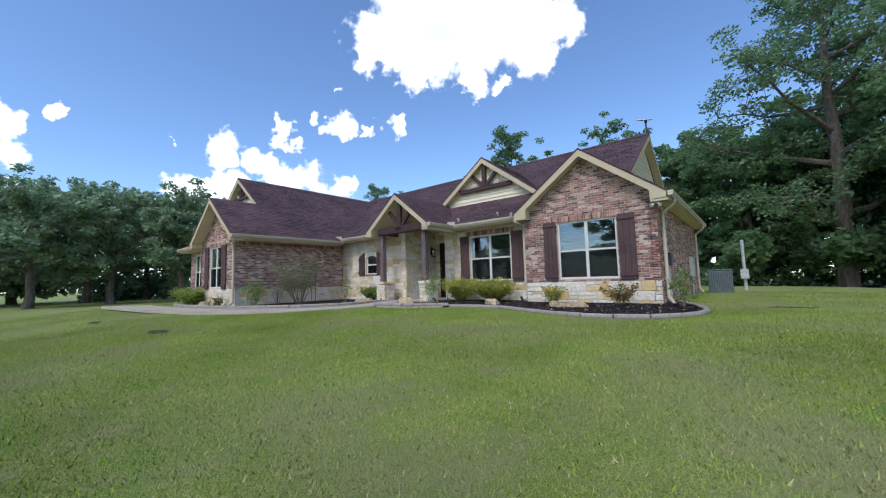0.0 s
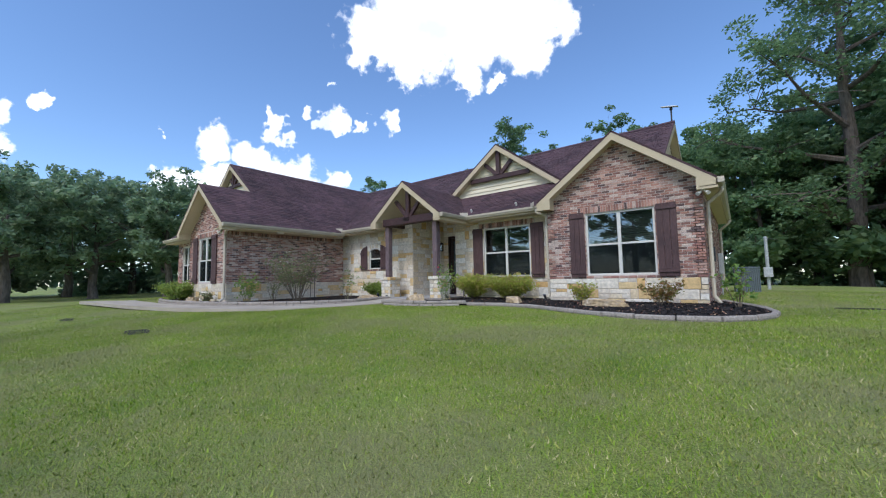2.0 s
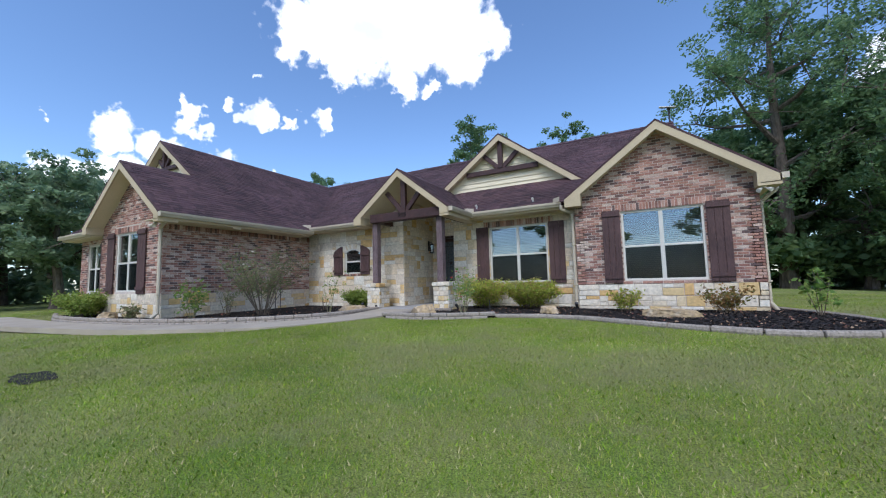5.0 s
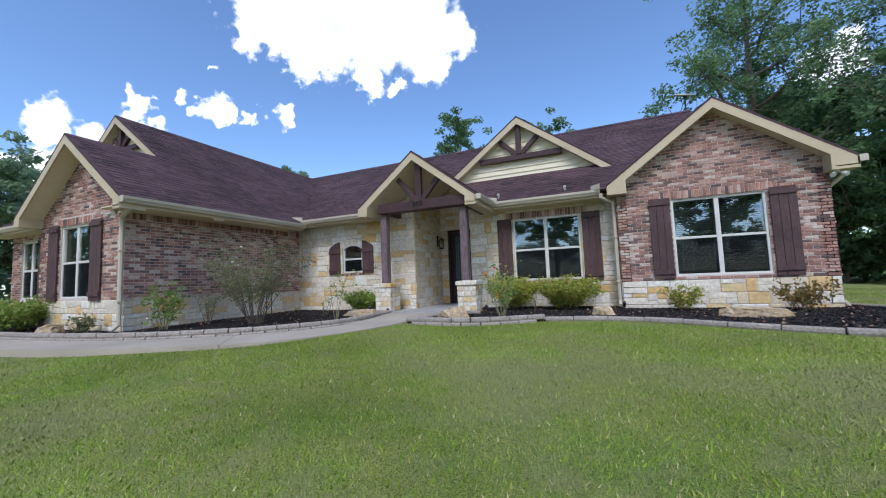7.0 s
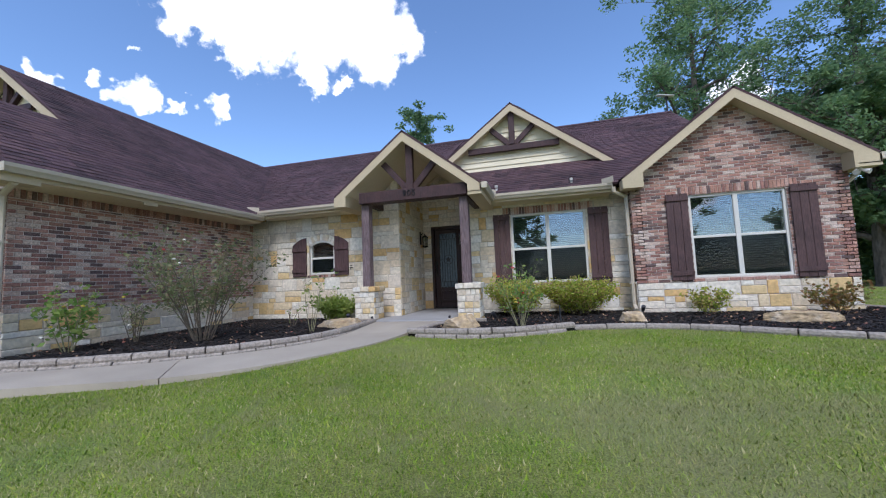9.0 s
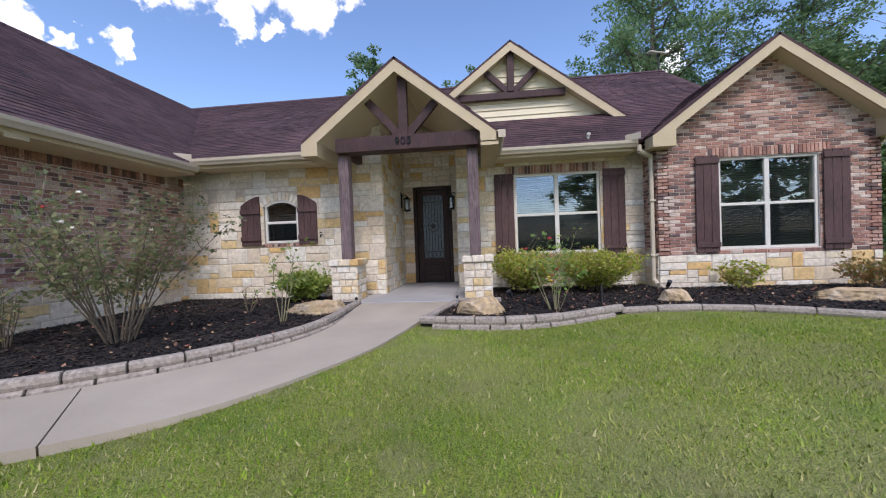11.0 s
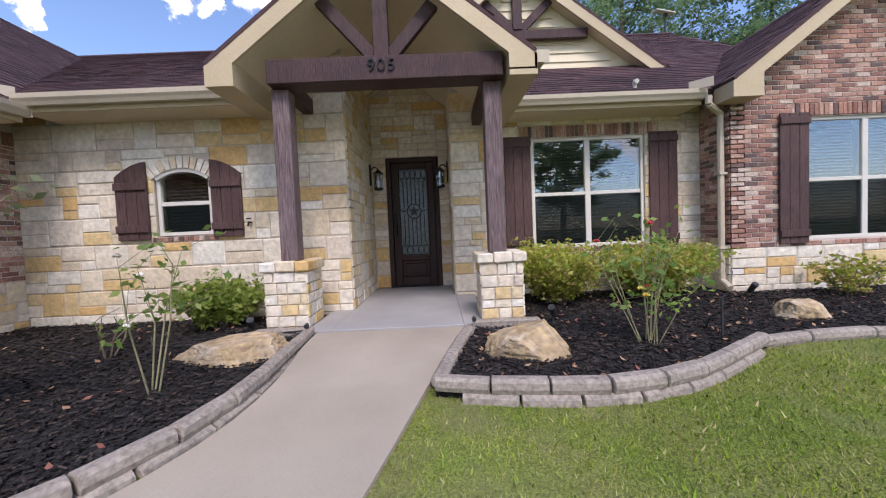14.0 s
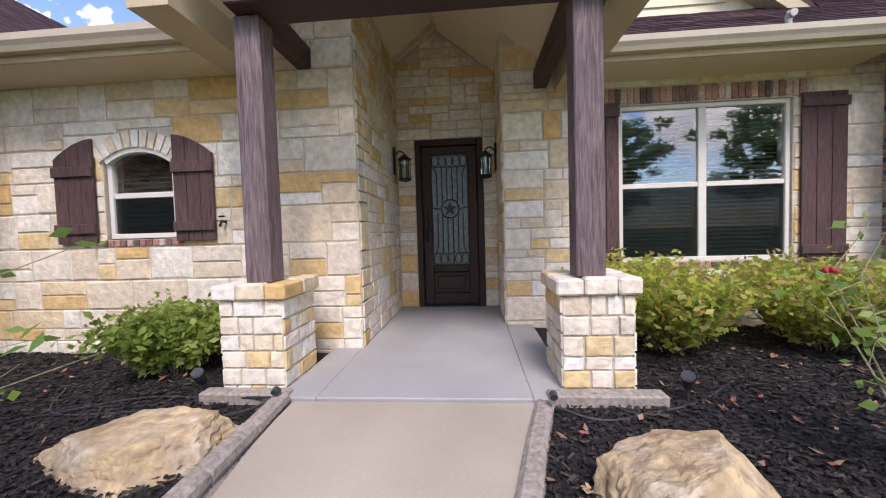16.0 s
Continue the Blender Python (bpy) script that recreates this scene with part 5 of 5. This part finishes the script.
# ---- small outdoor fixtures ----
def spotlight(at, rz):
    L = thing("spotlight", "small grey landscape spotlight on a stake", "spotlight", at, rz, "landscape spotlights")
    part("stake", tube(bmesh.new(), [(0, 0, -.05), (0, 0, .09)], .008, 6), M_DARK, L)
    part("lamp_head", tube(bmesh.new(), [(0, -.04, .08), (0, 0, .11), (0, .07, .19)], [.028, .036, .042], 10), M_DARK, L)
    part("lens", tube(bmesh.new(), [(0, .068, .188), (0, .073, .194)], .034, 10), M_DARK, L)


spotlight((1.72, -3.0, -.05), 150)
spotlight((-1.72, -2.95, -.05), 200)
spotlight((4.75, -2.1, -.05), 180)
for i, (pts, name) in enumerate((([(.82, -3.2, .0), (1.05, -3.32, -.035), (1.4, -3.2, -.035), (1.75, -3.05, -.035), (2.2, -2.7, -.035)], "cable"), ([(-.98, -3.15, .03), (-1.25, -3.35, -.03), (-1.8, -3.25, -.035), (-2.5, -3.3, -.035), (-2.9, -2.9, -.035)], "cable"),
                                 ([(-1.0, -3.17, .03), (-1.4, -3.1, -.035), (-2.1, -3.05, -.035), (-2.9, -3.5, -.035), (-3.6, -3.3, -.035)], "cable"), ([(3.0, -3.84, .2), (3.0, -3.7, -.03), (3.1, -3.4, -.035), (2.9, -2.9, -.035)], "cable"))):
    c = curved([(p[0], p[1]) for p in pts], 24)
    zz = np.interp(np.linspace(0, 1, 24), np.linspace(0, 1, len(pts)), [p[2] for p in pts])
    tagged(part(name, tube(bmesh.new(), [(p.x, p.y, z) for p, z in zip(c, zz)], .008, 5), M_DARK), "thin black lighting cable lying on the mulch", "cable", "lighting cables")
for x, y in ((.80, -3.2), (-1.0, -3.16)):
    t = thing("path_light", "small black and silver light by the porch edge", "path light", (x, y, .02), 0, "porch edge lights")
    part("head", tube(bmesh.new(), [(0, 0, .05), (0, -.03, .07), (0, -.06, .06)], [.018, .026, .024], 8), M_DARK, t)
    part("stem", tube(bmesh.new(), [(0, 0, -.05), (0, 0, .05)], .01, 6), M_GREY, t)
for x, y, h in ((-4.0, -4.3, 1.15), (3.0, -3.85, .32), (-3.9, -4.55, .6)):
    tagged(part("stake", tube(bmesh.new(), [(x, y, -.1), (x, y, h)], .011, 6), M_DARK), "thin dark garden stake in the mulch", "garden stake", "garden stakes")

ac = thing("air_conditioner", "dark grey outdoor air-conditioning unit beside the house", "air conditioner", (9.55, 6.9, -.1))
part("pad", boxes(((-.5, -.5, -.1), (.5, .5, -.02)), bevel=.01), M_CONC, ac)
part("case", boxes(((-.42, -.42, -.02), (.42, .42, .96)), bevel=.03), M_ACGREY, ac)
for k in range(14):
    part("fin", boxes(((-.40 + k * .06, -.432, .06), (-.385 + k * .06, -.421, .9))), M_DARK, ac)
part("top_cover", boxes(((-.44, -.44, .955), (.44, .44, 1.0)), bevel=.012), M_ACGREY, ac)
part("fan_guard", tube(bmesh.new(), [(0, 0, 1.0), (0, 0, 1.02)], .3, 16), M_DARK, ac)

pole = thing("utility_pole", "grey metal service pole with a meter box", "utility pole", (10.35, 9.5, -.3))
part("post", tube(bmesh.new(), [(0, 0, -.2), (0, 0, 2.5)], .065, 10), M_GREY, pole)
part("meter_box", boxes(((-.16, -.2, .75), (.16, -.06, 1.2)), bevel=.015), M_GREY, pole)
part("cap", tube(bmesh.new(), [(0, 0, 2.5), (0, 0, 2.56), (0, 0, 2.6)], [.08, .075, .02], 10), M_GREY, pole)
part("cable", tube(bmesh.new(), [(0, 0, 2.4), (.12, 0, 2.5), (.35, 0, 2.42)], .012, 5), M_DARK, pole)

dish = thing("satellite_dish", "flat grey satellite dish on the roof ridge", "satellite dish", (7.6, 4.32, 6.74))
part("mast", tube(bmesh.new(), [(0, 0, -.1), (0, 0, .55)], .03, 8), M_DARK, dish)
part("panel", box(bmesh.new(), (-.29, -.17, -.02), (.29, .17, .02), .012, pose(-.05, 0, .66, 14, 12, 0)), M_VINYL, dish)
part("bracket", boxes(((-.05, -.05, .52), (.05, .05, .62)), bevel=.008), M_DARK, dish)

mb = thing("meter_box", "black electric box on the brick side wall", "meter box", (8.77, -.9, 1.15))
part("case", boxes(((0, -.12, -.15), (.12, .12, .22)), bevel=.015), M_DARK, mb)
part("conduit", tube(bmesh.new(), [(.05, 0, -.15), (.05, 0, -1.25)], .02, 8), M_GREY, mb)
mp = thing("meter_box", "grey electric panel on the brick side wall", "meter box", (8.77, 4.2, 1.0))
part("case", boxes(((0, -.25, -.35), (.14, .25, .4)), bevel=.015), M_GREY, mp)
part("conduit", tube(bmesh.new(), [(.06, 0, -.35), (.06, 0, -1.1)], .025, 8), M_GREY, mp)
for at in ((8.78, -1.95, 2.62), (-5.25, -7.3, 2.5)):
    fl = thing("floodlight", "white twin floodlight under the eave corner", "floodlight", at, 0, "eave floodlights")
    part("base", tube(bmesh.new(), [(0, 0, .10), (0, 0, .05)], .05, 10), M_VINYL, fl)
    for s in (-1, 1):
        part("lamp_head", tube(bmesh.new(), [(s * .03, 0, .05), (s * .07, -.03, .02), (s * .11, -.09, -.02)], [.02, .035, .05], 10), M_VINYL, fl)
fa = thing("hose_tap", "small brass tap on the stone wall", "hose tap", (-2.12, -2.0, 1.28))
part("spout", tube(bmesh.new(), [(0, 0, 0), (0, -.07, 0), (0, -.09, -.05)], .014, 6), M_BLACK, fa)
part("handle", tube(bmesh.new(), [(-.03, -.06, .05), (.03, -.06, .05)], .009, 6), M_BLACK, fa)
for x, y in ((3.55, -1.42), (1.72, -1.42)):
    vp = thing("roof_vent", "small pale vent cap on the shingles", "roof vent", (x, y, 3.08))
    part("pipe", tube(bmesh.new(), [(0, 0, -.06), (0, 0, .09)], .03, 8), M_VINYL, vp)
    part("hood", tube(bmesh.new(), [(0, 0, .08), (0, -.03, .11), (0, -.07, .10)], [.035, .04, .035], 8), M_VINYL, vp)


def bare_patch(at, rx, ry, seed):
    rng = random.Random(seed)
    bm = bmesh.new()
    c = bm.verts.new((0, 0, .006))
    ring = []
    for k in range(20):
        a, r = k * 6.2832 / 20, rng.uniform(.75, 1.1)
        x, y = rx * r * math.cos(a), ry * r * math.sin(a)
        ring.append(bm.verts.new((x, y, ground_z(at[0] + x, at[1] + y) - ground_z(*at) + .012)))
    for i in range(20):
        bm.faces.new((c, ring[i], ring[(i + 1) % 20]))
    tagged(part("bare_patch", bm, M_MULCH, None, "", pose(at[0], at[1], ground_z(*at))), "dark bare earth patch in the lawn", "bare patch", "bare patches in the lawn", "structure")


bare_patch((-.7, -10.6), .5, .22, 1)
bare_patch((-6.6, -11.0), .55, .16, 2)
bare_patch((11.3, -1.4), .5, .15, 3)

car = thing("car", "white car parked far beyond the trees", "car", (-43, 4.5, -.5), 80)
part("body", boxes(((-2.2, -.85, .35), (2.2, .85, .95)), bevel=.12), M_CARPAINT, car)
part("cabin", boxes(((-1.2, -.75, .94), (1.3, .75, 1.45)), bevel=.2), M_DARK, car)
for x in (-1.4, 1.4):
    for y in (-.8, .8):
        part("wheel", tube(bmesh.new(), [(x, y - .1, .33), (x, y + .1, .33)], .33, 14), M_DARK, car)


# ---- mulch chips and grass ----
def in_poly(px, py, poly):
    c = np.zeros(len(px), bool)
    for (x1, y1), (x2, y2) in zip(poly, poly[1:] + poly[:1]):
        if y1 == y2:
            continue
        c ^= ((y1 > py) != (y2 > py)) & (px < (x2 - x1) * (py - y1) / (y2 - y1) + x1)
    return c


POLY_R = [(p.x, p.y) for p in curved(BED_R, 50)] + [(8.8, 0), (8.7, -1.75), (4.7, -1.75), (4.7, -1.13), (1.45, -1.13), (1.45, -3.1), (.72, -3.15)]
POLY_L = [(p.x, p.y) for p in curved(BED_L, 50)] + [(-10.6, -6.6), (-9.0, -6.6), (-9, -7.1), (-5.3, -7.1), (-5.3, -2.0), (-1.6, -2.0), (-1.6, -3.1)]
POLY_W = [(p.x, p.y) for p in curved(WALK_L, 60)] + [(p.x, p.y) for p in reversed(curved(WALK_R, 60))]


def chips(name, poly, n, seed):
    rg = np.random.RandomState(seed)
    xs, ys = np.array([p[0] for p in poly]), np.array([p[1] for p in poly])
    x, y = rg.uniform(xs.min(), xs.max(), n * 2), rg.uniform(ys.min(), ys.max(), n * 2)
    k = in_poly(x, y, poly)
    x, y = x[k][:n], y[k][:n]
    n = len(x)
    L, W = rg.uniform(.007, .030, n), rg.uniform(.003, .008, n)
    a, tilt = rg.uniform(0, 6.28, n), rg.uniform(-.5, .5, n)
    ux, uy = np.cos(a), np.sin(a)
    z = -.048 + rg.uniform(0, .016, n)
    vs = []
    for sl, sw, dz in ((-1, -1, 0), (1, -1, 0), (1, 1, .006), (-1, 1, .006)):
        vs.append(np.stack([x + sl * L * ux - sw * W * uy, y + sl * L * uy + sw * W * ux, z + sl * L * np.sin(tilt) * .5 + dz + .004], 1))
    v = np.stack(vs, 1).reshape(-1, 3)
    me = bpy.data.meshes.new(name)
    me.from_pydata(v.tolist(), [], np.arange(4 * n).reshape(-1, 4).tolist())
    me.materials.append(M_CHIP)
    tagged(new(name, me), "loose dark wood mulch chips", "mulch", kind="stuff")


chips("mulch_chips", POLY_R, 48000, 1)
chips("mulch_chips", POLY_L, 42000, 2)


def litter(name, poly, n, seed):
    """Fallen leaves lying curled on the mulch."""
    rg = np.random.RandomState(seed)
    xs, ys = np.array([p[0] for p in poly]), np.array([p[1] for p in poly])
    x, y = rg.uniform(xs.min(), xs.max(), n * 3), rg.uniform(ys.min(), ys.max(), n * 3)
    k = in_poly(x, y, poly)
    pts = [(a, b, -.018) for a, b in zip(x[k][:n], y[k][:n])]
    me = scatter_leaves(name, pts, (.02, .02, .008), n, .030, M_LITTER, seed, 4.0, 1.7)
    tagged(new(name, me), "dry brown leaves fallen on the mulch", "leaf litter", kind="stuff")


litter("leaf_litter", POLY_R, 750, 31)
litter("leaf_litter", POLY_L, 420, 32)


def grass(name, x0, x1, y0, y1, n, h, w, seed):
    rg = np.random.RandomState(seed)
    x, y = rg.uniform(x0, x1, n), rg.uniform(y0, y1, n)
    k = ~(in_poly(x, y, POLY_R) | in_poly(x, y, POLY_L) | in_poly(x, y, POLY_W) | ((x < 8.9) & (x > -13) & (y > -3.2)))
    rim = np.minimum(np.minimum(x - x0, x1 - x), np.minimum(y - y0, y1 - y))
    k &= rg.rand(n) < np.clip(rim / 3.0, 0, 1)
    x, y = x[k], y[k]
    n = len(x)
    dx, dy = np.maximum(np.maximum(-13 - x, x - 9), 0), np.maximum(np.maximum(-2 - y, y - 12), 0)
    t = np.clip((np.hypot(dx, dy) - 4) / 9, 0, 1)
    z = -.10 - .42 * t * t * (3 - 2 * t) - .004
    a = rg.uniform(0, 6.28, n)
    H, W = h * rg.uniform(.5, 1.2, n), w * rg.uniform(.6, 1.3, n)
    lean, la = H * rg.uniform(.2, 1.1, n), rg.uniform(0, 6.28, n)
    v = np.stack([np.stack([x - W * np.cos(a), y - W * np.sin(a), z], 1), np.stack([x + W * np.cos(a), y + W * np.sin(a), z], 1),
                  np.stack([x + lean * np.cos(la), y + lean * np.sin(la), z + H], 1)], 1).reshape(-1, 3)
    me = bpy.data.meshes.new(name)
    me.vertices.add(3 * n)
    me.vertices.foreach_set("co", v.astype(np.float32).ravel())
    me.loops.add(3 * n)
    me.loops.foreach_set("vertex_index", np.arange(3 * n, dtype=np.int32))
    me.polygons.add(n)
    me.polygons.foreach_set("loop_start", np.arange(0, 3 * n, 3, dtype=np.int32))
    me.update(calc_edges=True)
    me.materials.append(M_GRASS)
    tagged(new(name, me), "short mown grass blades of the lawn", "grass", kind="stuff")


grass("grass", -5, 14, -16.5, -1.5, 1250000, .027, .0030, 3)
grass("grass", -19, 27, -22, 9, 400000, .036, .008, 4)
